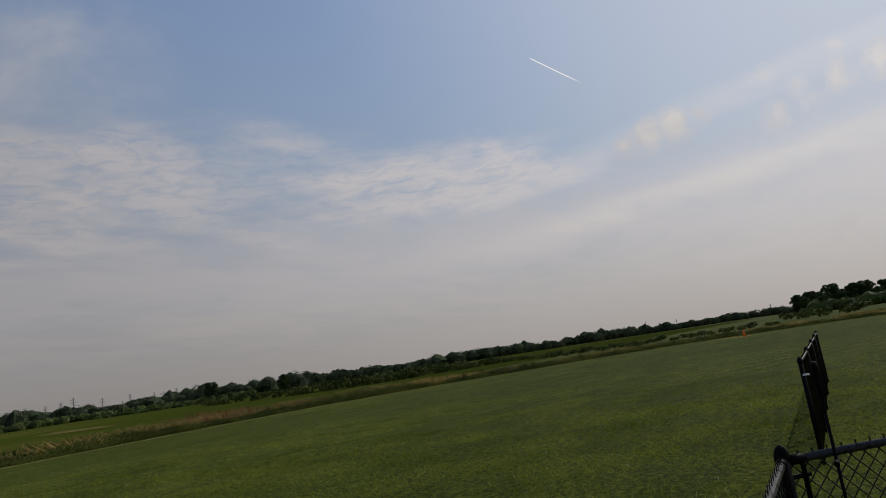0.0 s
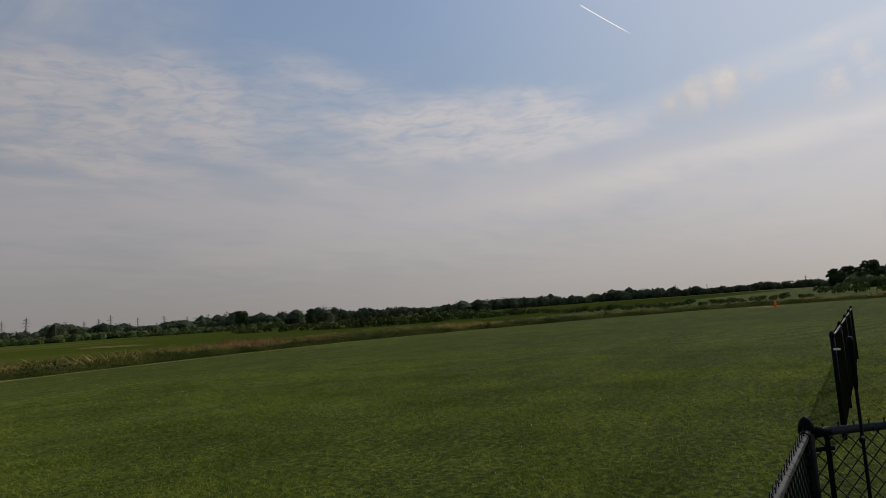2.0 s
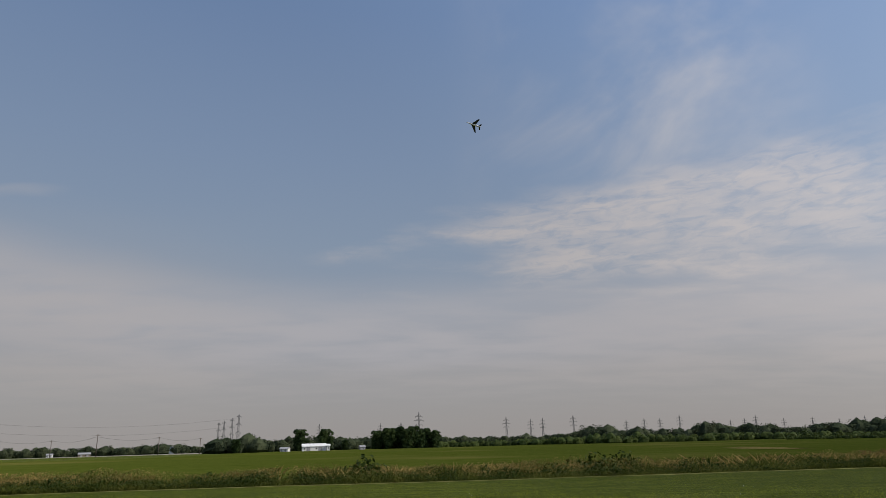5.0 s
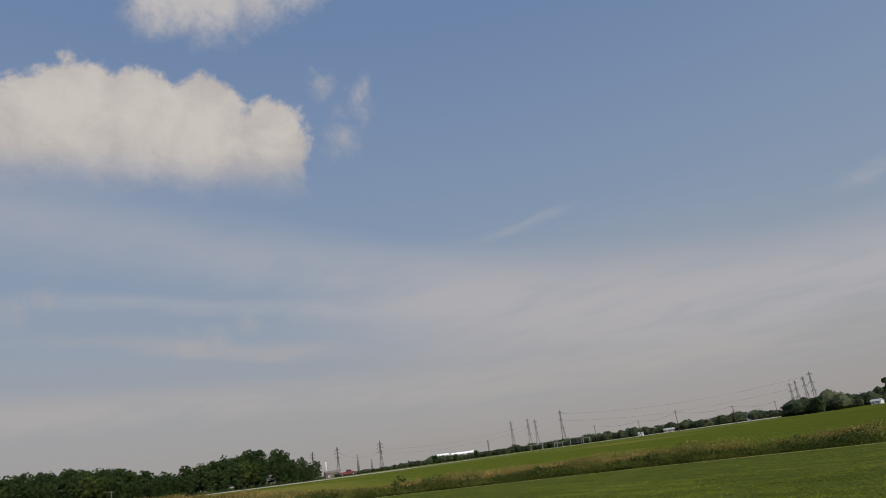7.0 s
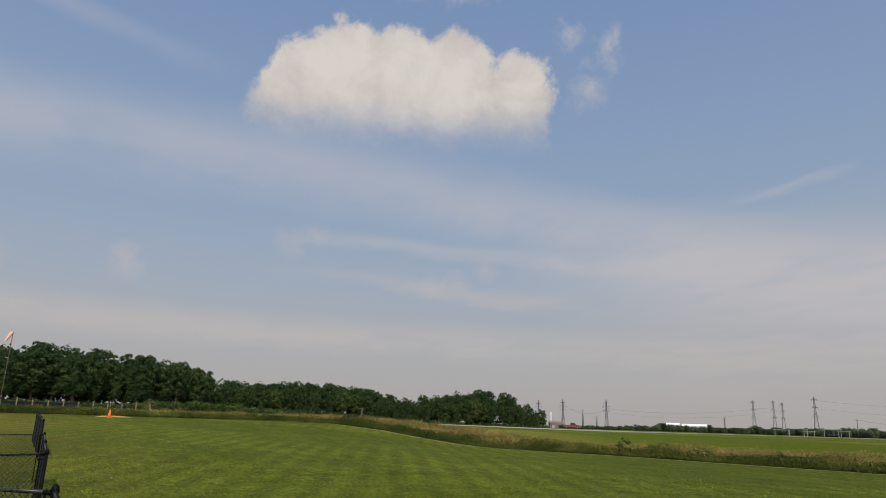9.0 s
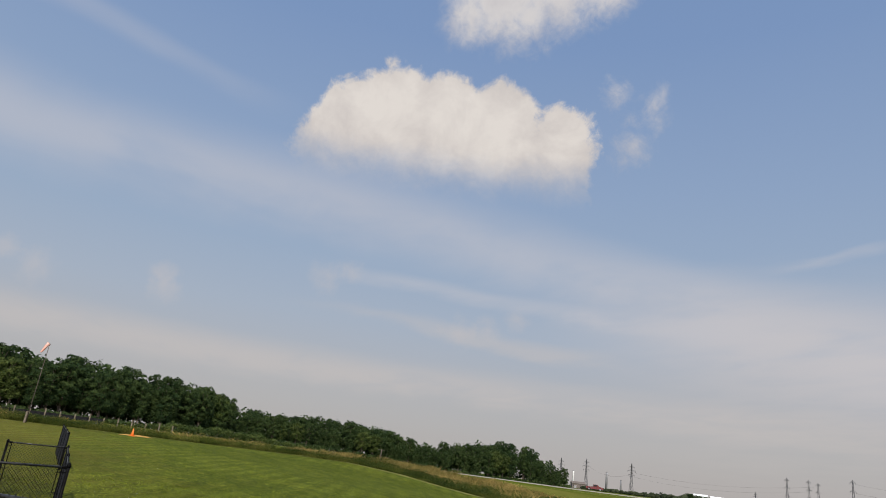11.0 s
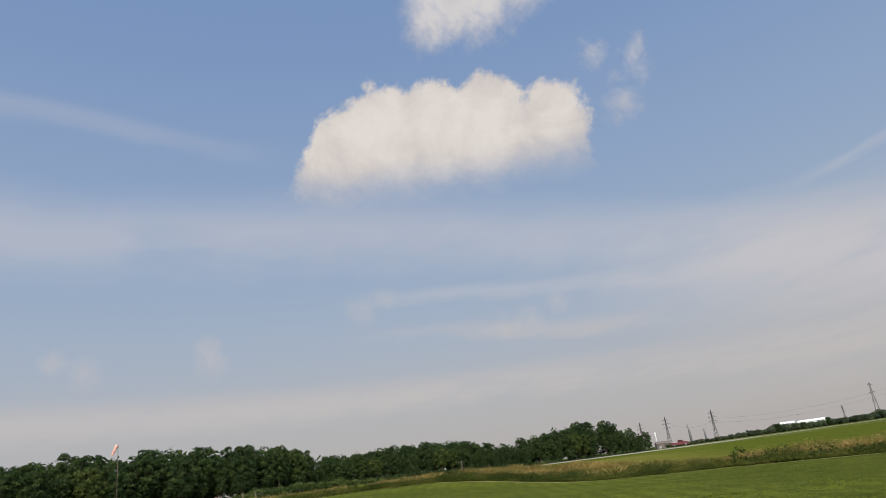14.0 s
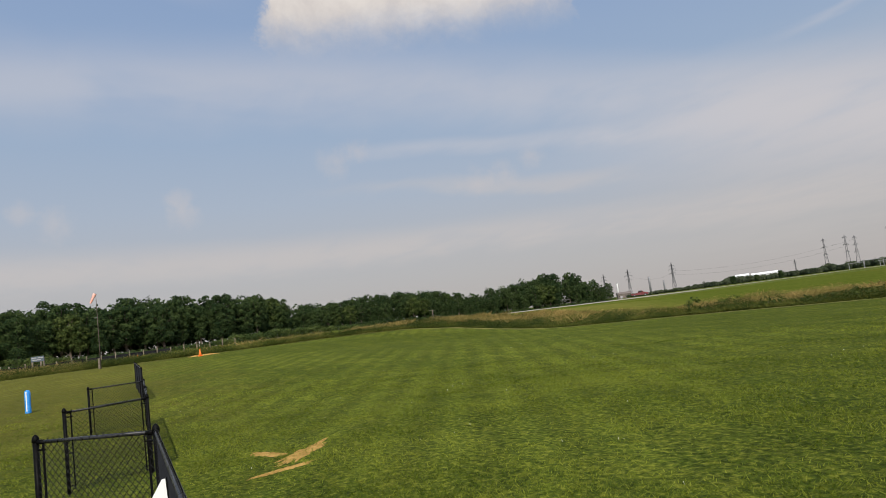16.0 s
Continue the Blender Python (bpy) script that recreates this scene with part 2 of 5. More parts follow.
def surface(name, dark, light, scale, rough=0.8, metal=0.0, fine=6.0, relief=0.2, depth=0.01, spec=0.3):
    """A surface that varies between two colours at two scales, with a little relief."""
    m, k, b = material(name, rough, metal, spec)
    at = coords(k)
    a = k.noise(at, scale, 4)
    c = k.noise(at, scale * fine, 3)
    f = k.math("ADD", k.math("MULTIPLY", a, 0.65), k.math("MULTIPLY", c, 0.35))
    k.put(b.inputs["Base Color"], k.mix(k.step(f, 0.35, 0.65), dark, light))
    k.put(b.inputs["Roughness"], k.step(c, 0.3, 0.7, max(rough - 0.1, 0.02), min(rough + 0.1, 1.0)))
    if relief:
        bump(k, b, c, relief, depth)
    return m


def leafy(name, dark, light, sheen=0.25, through_light=0.35, patches=0.35):
    """Leaves and blades: varied from piece to piece, letting some light through."""
    m, k, b = material(name, 0.6, 0.0, sheen)
    geo = k.n.new("ShaderNodeNewGeometry")
    rnd = geo.outputs["Random Per Island"]
    tint = k.n.new("ShaderNodeObjectInfo").outputs["Random"]
    patch = k.step(k.noise(coords(k), patches, 3), 0.3, 0.7)
    f = k.math("ADD", k.math("MULTIPLY", rnd, 0.5), k.math("ADD", k.math("MULTIPLY", tint, 0.2), k.math("MULTIPLY", patch, 0.5)))
    colour = k.mix(k.step(f, 0.25, 0.95), dark, light)
    k.put(b.inputs["Base Color"], colour)
    t = k.n.new("ShaderNodeBsdfTranslucent")
    k.put(t.inputs["Color"], colour)
    mixer = k.n.new("ShaderNodeMixShader")
    mixer.inputs[0].default_value = through_light
    k.l.new(b.outputs[0], mixer.inputs[1])
    k.l.new(t.outputs[0], mixer.inputs[2])
    k.l.new(mixer.outputs[0], k.n["Material Output"].inputs["Surface"])
    return m


def lawn_material():
    m, k, b = material("mown_grass", 0.95, 0.0, 0.045)
    b.inputs["Diffuse Roughness"].default_value = 0.5
    at = coords(k)
    big = k.noise(at, 0.05, 3)
    mid = k.noise(at, 0.35, 4, 0.6)
    stretch = k.n.new("ShaderNodeMapping")
    k.put(stretch.inputs["Vector"], at)
    stretch.inputs["Scale"].default_value = (0.25, 1.6, 1)
    lines = k.noise(stretch.outputs[0], 0.55, 3, 0.6)
    fine = k.noise(at, 3.2, 5, 0.7)
    tuft = k.noise(at, 14.0, 4, 0.7)
    c = k.mix(k.step(mid, 0.3, 0.7), (0.054, 0.079, 0.009), (0.07, 0.097, 0.012))
    c = k.mix(k.math("MULTIPLY", k.step(lines, 0.42, 0.7), 0.4), c, (0.12, 0.13, 0.018))
    stripe = k.n.new("ShaderNodeTexWave")
    stripe.wave_type, stripe.bands_direction = "BANDS", "Y"
    mow = k.n.new("ShaderNodeMapping")
    k.put(mow.inputs["Vector"], at)
    mow.inputs["Rotation"].default_value = (0, 0, radians(27))
    k.put(stripe.inputs["Vector"], mow.outputs[0])
    for key, val in (("Scale", 0.28), ("Distortion", 0.7), ("Detail", 3.0), ("Detail Scale", 0.6)):
        stripe.inputs[key].default_value = val
    c = k.mix(k.math("MULTIPLY", k.step(big, 0.45, 0.65), 0.3), c, (0.1, 0.115, 0.015))
    clumps = k.noise(at, 11.0, 4, 0.75)
    c = k.mix(k.math("MULTIPLY", k.step(clumps, 0.5, 0.6), 0.7), c, (0.188, 0.2, 0.032))
    c = k.mix(k.math("MULTIPLY", k.step(fine, 0.52, 0.68), 0.5), c, (0.15, 0.155, 0.02))
    dash = k.n.new("ShaderNodeMapping")
    k.put(dash.inputs["Vector"], at)
    dash.inputs["Rotation"].default_value = (0, 0, radians(20))
    dash.inputs["Scale"].default_value = (0.7, 3.2, 1)
    c = k.mix(k.math("MULTIPLY", k.step(k.noise(dash.outputs[0], 1.1, 4, 0.65), 0.56, 0.68), 0.4), c, (0.19, 0.2, 0.028))
    c = k.mix(k.math("MULTIPLY", k.step(clumps, 0.38, 0.47, 1.0, 0.0), 0.6), c, (0.026, 0.042, 0.004))
    turf = k.noise(at, 1.5, 7, 0.7, 0.2)
    c = k.mix(1.0, c, k.mix(k.step(turf, 0.38, 0.62), (0.86, 0.88, 0.88), (1.12, 1.11, 1.07)), "MULTIPLY")
    grit = k.noise(at, 8.0, 6, 0.75)
    c = k.mix(1.0, c, k.mix(k.step(grit, 0.42, 0.58), (0.62, 0.68, 0.7), (1.36, 1.32, 1.22)), "MULTIPLY")
    shade = k.step(k.math("ADD", k.math("MULTIPLY", k.math("MULTIPLY", stripe.outputs[1], k.step(big, 0.4, 0.6)), 0.28), k.math("ADD", k.math("MULTIPLY", lines, 0.32), k.math("MULTIPLY", mid, 0.3))), 0.12, 0.8, 0.6, 0.98)
    # drier turf behind the fence, where people walk
    split = k.n.new("ShaderNodeSeparateXYZ")
    k.put(split.inputs[0], at)
    ragged = k.math("ADD", split.outputs[1], k.math("MULTIPLY", k.math("SUBTRACT", mid, 0.5), 14.0))
    worn = k.math("MULTIPLY", k.step(split.outputs[0], -10.0, -26.0), k.step(ragged, 6.0, -3.0))
    c = k.mix(k.math("MULTIPLY", worn, k.step(fine, 0.3, 0.65, 0.25, 0.75)), c, (0.155, 0.135, 0.03))
    c = k.mix(1.0, c, k.xyz(shade, shade, k.math("MULTIPLY", shade, 0.9)), "MULTIPLY")
    k.put(b.inputs["Base Color"], c)
    bump(k, b, k.math("ADD", k.math("MULTIPLY", fine, 0.6), tuft), 0.9, 0.06)
    return m


def crop_material():
    m, k, b = material("crop_green", 0.95, 0.0, 0.0)
    b.inputs["Diffuse Roughness"].default_value = 1.0
    at = coords(k)
    rows = k.n.new("ShaderNodeMapping")
    k.put(rows.inputs["Vector"], at)
    rows.inputs["Rotation"].default_value = (0, 0, 0.12)
    rows.inputs["Scale"].default_value = (0.02, 1.2, 1)
    band = k.noise(rows.outputs[0], 1.0, 3)
    big = k.noise(at, 0.018, 3)
    fine = k.noise(at, 1.5, 4, 0.7)
    c = k.mix(k.step(fine, 0.35, 0.7), (0.042, 0.058, 0.008), (0.074, 0.09, 0.014))
    c = k.mix(k.math("MULTIPLY", k.step(band, 0.45, 0.65), 0.4), c, (0.095, 0.105, 0.022))
    c = k.mix(k.math("MULTIPLY", k.step(big, 0.5, 0.68), 0.6), c, (0.14, 0.125, 0.035))
    k.put(b.inputs["Base Color"], c)
    bump(k, b, fine, 0.8, 0.2)
    return m


LAWN, CROP = lawn_material(), crop_material()
BLADE = leafy("grass_blade", (0.06, 0.092, 0.008), (0.24, 0.265, 0.034), 0.05, 0.42)
RANK = leafy("rank_grass", (0.055, 0.074, 0.014), (0.15, 0.15, 0.034), 0.04, 0.3)
STRAW = leafy("seed_heads", (0.15, 0.12, 0.035), (0.4, 0.285, 0.1), 0.03, 0.35)
RUST = leafy("rusty_dock", (0.12, 0.058, 0.028), (0.23, 0.125, 0.06), 0.05, 0.3)
WEED = leafy("weed_leaves", (0.024, 0.04, 0.008), (0.07, 0.088, 0.018), 0.06, 0.2)
FOLIAGE = leafy("tree_leaves", (0.017, 0.034, 0.013), (0.056, 0.082, 0.026), 0.04, 0.15)
FOLIAGE_MID = leafy("mid_tree_leaves", (0.03, 0.05, 0.014), (0.085, 0.11, 0.03), 0.05, 0.2)
FOLIAGE_PALE = leafy("pale_tree_leaves", (0.055, 0.078, 0.018), (0.12, 0.145, 0.038), 0.1, 0.2)
# far leaves carry the distance haze in their colour: paler and greyer
FOLIAGE_HAZED = leafy("hazed_tree_leaves", (0.034, 0.047, 0.028), (0.085, 0.1, 0.055), 0.0, 0.2, 0.14)
BARK = surface("bark", (0.07, 0.055, 0.04), (0.16, 0.13, 0.1), 2.0, 0.95)
BLACK = surface("black_coated_steel", (0.003, 0.003, 0.003), (0.008, 0.008, 0.008), 8.0, 0.4, 0.0, 6, 0.06, 0.002, 0.03)
WIRE = surface("black_vinyl_wire", (0.006, 0.006, 0.006), (0.015, 0.015, 0.015), 12.0, 0.5, 0.0, 5, 0, 0, 0.14)
RAIL = surface("worn_black_rail", (0.01, 0.01, 0.01), (0.036, 0.036, 0.038), 5.0, 0.32, 0.0, 7, 0.05, 0.002, 0.22)
TOWER_STEEL = surface("weathered_tower_steel", (0.07, 0.07, 0.075), (0.13, 0.13, 0.135), 0.6, 0.7, 0.0)
STEEL = surface("galvanised_steel", (0.22, 0.22, 0.23), (0.34, 0.34, 0.35), 0.6, 0.6, 0.2)
TIMBER = surface("weathered_timber", (0.11, 0.09, 0.065), (0.24, 0.2, 0.15), 3.0, 0.9)
POLE_WOOD = surface("utility_pole_wood", (0.06, 0.048, 0.038), (0.13, 0.105, 0.085), 2.0, 0.9)
BROWN_CLAD = surface("brown_cladding", (0.12, 0.1, 0.085), (0.19, 0.16, 0.14), 0.5, 0.8)
WHITE = surface("white_paint", (0.68, 0.68, 0.67), (0.82, 0.82, 0.8), 0.7, 0.6)
GREY_ROOF = surface("grey_roofing", (0.24, 0.24, 0.25), (0.36, 0.36, 0.37), 0.8, 0.8)
ORANGE = surface("orange_plastic", (0.75, 0.16, 0.02), (0.9, 0.24, 0.04), 4.0, 0.5)
BLUE = surface("blue_plastic", (0.02, 0.2, 0.6), (0.04, 0.3, 0.75), 5.0, 0.35, 0, 5, 0.05, 0.004, 0.5)
ROAD = surface("pale_gravel", (0.22, 0.2, 0.16), (0.32, 0.29, 0.24), 0.6, 0.95, 0, 6, 0.2, 0.01, 0.03)
SAND = surface("dry_sand", (0.26, 0.155, 0.04), (0.46, 0.28, 0.085), 5.0, 0.95, 0, 6, 0.5, 0.02, 0.02)
RED = surface("red_car_paint", (0.1, 0.012, 0.01), (0.15, 0.016, 0.013), 2.0, 0.3, 0, 5, 0, 0, 0.6)
DARK_PAINT = surface("dark_car_paint", (0.02, 0.022, 0.026), (0.035, 0.037, 0.042), 2.0, 0.3, 0, 5, 0, 0, 0.6)
GLASS = surface("dark_window_glass", (0.02, 0.025, 0.03), (0.04, 0.045, 0.05), 2.0, 0.1, 0, 5, 0, 0, 0.7)
TYRE = surface("tyre_rubber", (0.012, 0.012, 0.012), (0.025, 0.025, 0.025), 8.0, 0.8)
NYLON = surface("faded_orange_nylon", (0.7, 0.3, 0.22), (0.8, 0.5, 0.42), 2.0, 0.8)
SILVER = surface("silver_paint", (0.3, 0.31, 0.33), (0.4, 0.41, 0.43), 3.0, 0.35, 0.4)
SHADE_NET = surface("black_net", (0.01, 0.01, 0.011), (0.024, 0.024, 0.026), 3.0, 0.9, 0, 6, 0.2, 0.01, 0.0)
SLATE = surface("blue_grey_board", (0.07, 0.09, 0.11), (0.12, 0.15, 0.17), 2.0, 0.8, 0, 6, 0.1, 0.01, 0.05)
DRY_CROP = surface("dry_crop", (0.07, 0.072, 0.02), (0.15, 0.115, 0.045), 1.0, 0.95, 0, 6, 0.4, 0.05, 0.0)
# pale tone that paints the bright line along the field's rim
PALE_RIM = surface("pale_rim_line", (0.13, 0.14, 0.04), (0.24, 0.225, 0.085), 1.2, 0.95, 0, 6, 0.3, 0.02, 0.0)
CLOVER = surface("white_clover", (0.6, 0.6, 0.52), (0.78, 0.78, 0.7), 20.0, 0.8)


# ---- mesh helpers ----
class Shape:
    """Vertices and faces of one part."""

    def __init__(self):
        self.v, self.f = [], []

    def face_set(self, verts, faces):
        o = len(self.v)
        self.v += [tuple(p) for p in verts]
        self.f += [tuple(i + o for i in q) for q in faces]
        return self

    def box(self, c, s, rot=0.0):
        x, y, z = (k / 2 for k in s)
        r = Matrix.Rotation(rot, 3, "Z")
        pts = [r @ Vector((i * x, j * y, k * z)) + Vector(c) for k in (-1, 1) for j in (-1, 1) for i in (-1, 1)]
        return self.face_set(pts, [(0, 2, 3, 1), (4, 5, 7, 6), (0, 1, 5, 4), (2, 6, 7, 3), (0, 4, 6, 2), (1, 3, 7, 5)])

    def tube(self, a, b, r0, r1=None, n=8, caps=True):
        a, b = Vector(a), Vector(b)
        r1 = r0 if r1 is None else r1
        q = (b - a).to_track_quat("Z", "Y")
        ring = [q @ Vector((math.cos(2 * math.pi * i / n), math.sin(2 * math.pi * i / n), 0)) for i in range(n)]
        faces = [(i, (i + 1) % n, n + (i + 1) % n, n + i) for i in range(n)]
        if caps:
            faces += [tuple(range(n - 1, -1, -1)), tuple(range(n, 2 * n))]
        return self.face_set([a + r0 * p for p in ring] + [b + r1 * p for p in ring], faces)

    def lathe(self, base, profile, n=12):
        """profile: (radius, height) from the bottom to the top, about the upright axis at base."""
        b = Vector(base)
        pts = [b + Vector((r * math.cos(2 * math.pi * i / n), r * math.sin(2 * math.pi * i / n), z)) for r, z in profile for i in range(n)]
        faces = [(k * n + i, k * n + (i + 1) % n, (k + 1) * n + (i + 1) % n, (k + 1) * n + i) for k in range(len(profile) - 1) for i in range(n)]
        faces += [tuple(range(n - 1, -1, -1)), tuple(range((len(profile) - 1) * n, len(profile) * n))]
        return self.face_set(pts, faces)

    def mesh(self, name, mat, smooth=False):
        me = bpy.data.meshes.new(name)
        me.from_pydata(self.v, [], self.f)
        me.materials.append(mat)
        if smooth:
            me.polygons.foreach_set("use_smooth", [True] * len(me.polygons))
        me.update()
        return me


def part(name, shape, mat, parent, label="", smooth=False):
    ob = new(name, shape.mesh(name, mat, smooth))
    ob.parent = parent
    return tagged(ob, label)


def thing(name, label, category, at=(0, 0, 0), turn=0.0, group="", kind=""):
    ob = new(name)
    ob.matrix_basis = pose(*at, 0, 0, turn)
    ob.empty_display_size = 0.1
    return tagged(ob, label, category, group, kind)


def smoothstep(x, a, b):
    t = np.clip((np.asarray(x, float) - a) / (b - a), 0, 1)
    return t * t * (3 - 2 * t)


def ground_z(x, y):
    """Height of the ground: level round the fence, rising towards the woods."""
    x, y = np.asarray(x, float), np.asarray(y, float)
    near = np.interp(-x, [18, 28, 50, 72, 210, 900], [0, 0.36, 1.0, 1.55, 3.3, 3.6])
    far = 1.55 * smoothstep(-x, 42, 72) + 0.0105 * np.clip(-x - 72, 0, 160)
    z = near + (far - near) * smoothstep(y, 5, 28)
    z = z * (1 - 0.93 * smoothstep(y, 30, 90) * smoothstep(y + 0.9 * x, -150, -60))
    soft = 0.05 * np.sin(x * 0.11 + 1.0) * np.sin(y * 0.13) * smoothstep(np.hypot(x, y), 10, 30)
    return z + soft


def value_noise(x, y, scale, seed):
    """Smooth random field between 0 and 1."""
    g = np.random.default_rng(seed).random((64, 64))
    u, v = x * scale, y * scale
    i, j = np.floor(u).astype(int), np.floor(v).astype(int)
    a, b = u - i, v - j
    a, b = a * a * (3 - 2 * a), b * b * (3 - 2 * b)
    return ((g[i % 64, j % 64] * (1 - a) + g[(i + 1) % 64, j % 64] * a) * (1 - b)
            + (g[i % 64, (j + 1) % 64] * (1 - a) + g[(i + 1) % 64, (j + 1) % 64] * a) * b)


def raw_mesh(name, verts, tris, mat):
    """A mesh straight from arrays of corners and triangles."""
    me = bpy.data.meshes.new(name)
    me.vertices.add(len(verts))
    me.vertices.foreach_set("co", np.ascontiguousarray(verts, np.float32).ravel())
    me.loops.add(3 * len(tris))
    me.loops.foreach_set("vertex_index", np.ascontiguousarray(tris, np.int32).ravel())
    me.polygons.add(len(tris))
    me.polygons.foreach_set("loop_start", np.arange(0, 3 * len(tris), 3, dtype=np.int32))
    me.materials.append(mat)
    me.update(calc_edges=True)
    me.validate()
    return me


def gz(x, y):
    return float(ground_z(x, y))


def pol(az, d, up=0.0):
    """A place on the ground at that bearing (degrees from the fence line) and distance from the pilot's stand."""
    x, y = d * math.cos(radians(az)), d * math.sin(radians(az))
    return x, y, gz(x, y) + up


# ---- ground: one sheet to the horizon ----
rings = np.concatenate([[0.0], np.linspace(1.5, 60, 50), np.geomspace(63, 4800, 50)])
steps = 180
g = Shape()
ang = np.linspace(0, 2 * np.pi, steps, endpoint=False)
gx = (rings[1:, None] * np.cos(ang)).ravel()
gy = (rings[1:, None] * np.sin(ang)).ravel()
g.v = [(0.0, 0.0, 0.0)] + list(zip(gx.tolist(), gy.tolist(), ground_z(gx, gy).tolist()))
g.f = [(0, 1 + i, 1 + (i + 1) % steps) for i in range(steps)]
for k in range(len(rings) - 2):
    o = 1 + k * steps
    g.f += [(o + i, o + steps + i, o + steps + (i + 1) % steps, o + (i + 1) % steps) for i in range(steps)]
ground = tagged(new("ground", g.mesh("ground", LAWN, True)), "mown green grass of a flying field, patchy and striped", "ground", kind="structure")

# far rim of the mown field, right to left
RIM = [(79, -14), (78, 0), (72, 12), (60, 23), (50, 29.5), (38, 33), (26, 34.5), (10, 35.8), (-5, 36.2), (-15, 35), (-24, 33.5),
       (-34, 33), (-45, 31), (-52, 30), (-59, 29), (-66, 26), (-70, 20), (-70.5, 6), (-70, -4), (-69, -16)]


def rim_at(s):
    """The rim's place and outward way at s, from 0 to its last corner."""
    i = min(int(s), len(RIM) - 2)
    a, b = Vector(RIM[i]), Vector(RIM[i + 1])
    w = b - a
    return a + (s - i) * w, Vector((w.y, -w.x)).normalized()


# added strip: the rim's bright line is put in as pale colour
edge_strip = Shape()
for s in np.arange(0.1, len(RIM) - 1.05, 0.06):
    p, away = rim_at(float(s))
    wob = 0.25 * noise.noise((p.x * 0.3, p.y * 0.3, 4.0))
    for q in (0.35, -0.45 + wob):
        x, y = p.x + away.x * q, p.y + away.y * q
        edge_strip.v.append((x, y, gz(x, y) + 0.014))
edge_strip.f = [(2 * i, 2 * i + 1, 2 * i + 3, 2 * i + 2) for i in range(len(edge_strip.v) // 2 - 1)]
tagged(new("mown_edge", edge_strip.mesh("mown_edge", PALE_RIM)), "added pale strip for the bright line along the mown edge", "grass edge", kind="structure")

# crop field behind the rank grass
c = Shape()
xs = np.concatenate([np.linspace(-240, 60, 61), np.geomspace(66, 420, 24)])
ys = np.concatenate([np.linspace(42, 80, 14), np.geomspace(84, 520, 30)])
for j, yy in enumerate(ys):
    for i, xx in enumerate(xs):
        lift = 0.34 * float(smoothstep(yy, 42, 46)) + 0.08 * noise.noise((xx * 0.09, yy * 0.09, 0.5))
        c.v.append((float(xx), float(yy), min(gz(xx, yy) + lift, 1.79 - 0.0068 * math.hypot(xx, yy) if xx < -60 else 9)))
nx = len(xs)
c.f = [(j * nx + i, j * nx + i + 1, (j + 1) * nx + i + 1, (j + 1) * nx + i) for j in range(len(ys) - 1) for i in range(nx - 1)]
tagged(new("crop_field", c.mesh("crop_field", CROP, True)), "low green crop growing in a wide level field", "crop field", kind="structure")

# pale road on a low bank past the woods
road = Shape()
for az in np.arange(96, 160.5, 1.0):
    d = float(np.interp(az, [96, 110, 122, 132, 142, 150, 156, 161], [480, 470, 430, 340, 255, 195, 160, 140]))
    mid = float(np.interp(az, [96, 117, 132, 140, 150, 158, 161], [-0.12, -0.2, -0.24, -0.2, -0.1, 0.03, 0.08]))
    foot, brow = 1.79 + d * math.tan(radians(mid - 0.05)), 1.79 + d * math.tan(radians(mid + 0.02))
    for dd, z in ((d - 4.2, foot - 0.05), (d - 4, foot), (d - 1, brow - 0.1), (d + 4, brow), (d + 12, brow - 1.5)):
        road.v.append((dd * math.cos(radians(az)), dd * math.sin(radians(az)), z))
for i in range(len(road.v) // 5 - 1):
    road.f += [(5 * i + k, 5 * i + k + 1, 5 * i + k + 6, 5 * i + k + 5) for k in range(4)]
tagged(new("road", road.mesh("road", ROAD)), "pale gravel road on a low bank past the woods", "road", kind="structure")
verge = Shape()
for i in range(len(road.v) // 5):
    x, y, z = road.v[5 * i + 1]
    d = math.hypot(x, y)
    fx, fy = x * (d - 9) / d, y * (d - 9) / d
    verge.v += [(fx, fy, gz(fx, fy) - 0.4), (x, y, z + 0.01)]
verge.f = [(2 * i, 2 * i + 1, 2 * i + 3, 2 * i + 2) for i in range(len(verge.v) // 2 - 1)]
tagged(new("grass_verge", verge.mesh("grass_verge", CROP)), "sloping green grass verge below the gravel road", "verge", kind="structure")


# ---- trees ----
def crown_quads(shape, rng, lobes, count, size, jitter=0.65):
    """Leaf clumps scattered in the shells of several lobes (x, y, z, radius, flatness)."""
    lob = np.array(lobes, float)
    pick = lob[rng.choice(len(lob), count, p=lob[:, 3] ** 2 / (lob[:, 3] ** 2).sum())]
    d = rng.normal(size=(count, 3))
    d /= np.linalg.norm(d, axis=1)[:, None]
    d[:, 2] = np.where(d[:, 2] < -0.55, -0.5 * d[:, 2], d[:, 2])
    k = (pick[:, 3] * (0.8 + 0.28 * rng.random(count)))[:, None]
    p = pick[:, :3] + k * d * np.stack([np.ones(count), np.ones(count), pick[:, 4]], 1)
    a = jitter * rng.normal(size=(count, 3)) + 1.5 * d
    a /= np.linalg.norm(a, axis=1)[:, None]
    u = np.cross(a, rng.normal(size=(count, 3)))
    u /= np.linalg.norm(u, axis=1)[:, None]
    v = np.cross(a, u)
    s = (size * (0.55 + 0.9 * rng.random(count)))[:, None]
    pts = np.stack([p - u * s, p - v * s * 0.55 + a * s * 0.2, p + u * s, p + v * s * 0.55 - a * s * 0.15], 1).reshape(-1, 3)
    o = len(shape.v) + 4 * np.arange(count)[:, None]
    shape.v += pts.tolist()
    shape.f += (o + [[0, 1, 2]]).tolist() + (o + [[0, 2, 3]]).tolist()


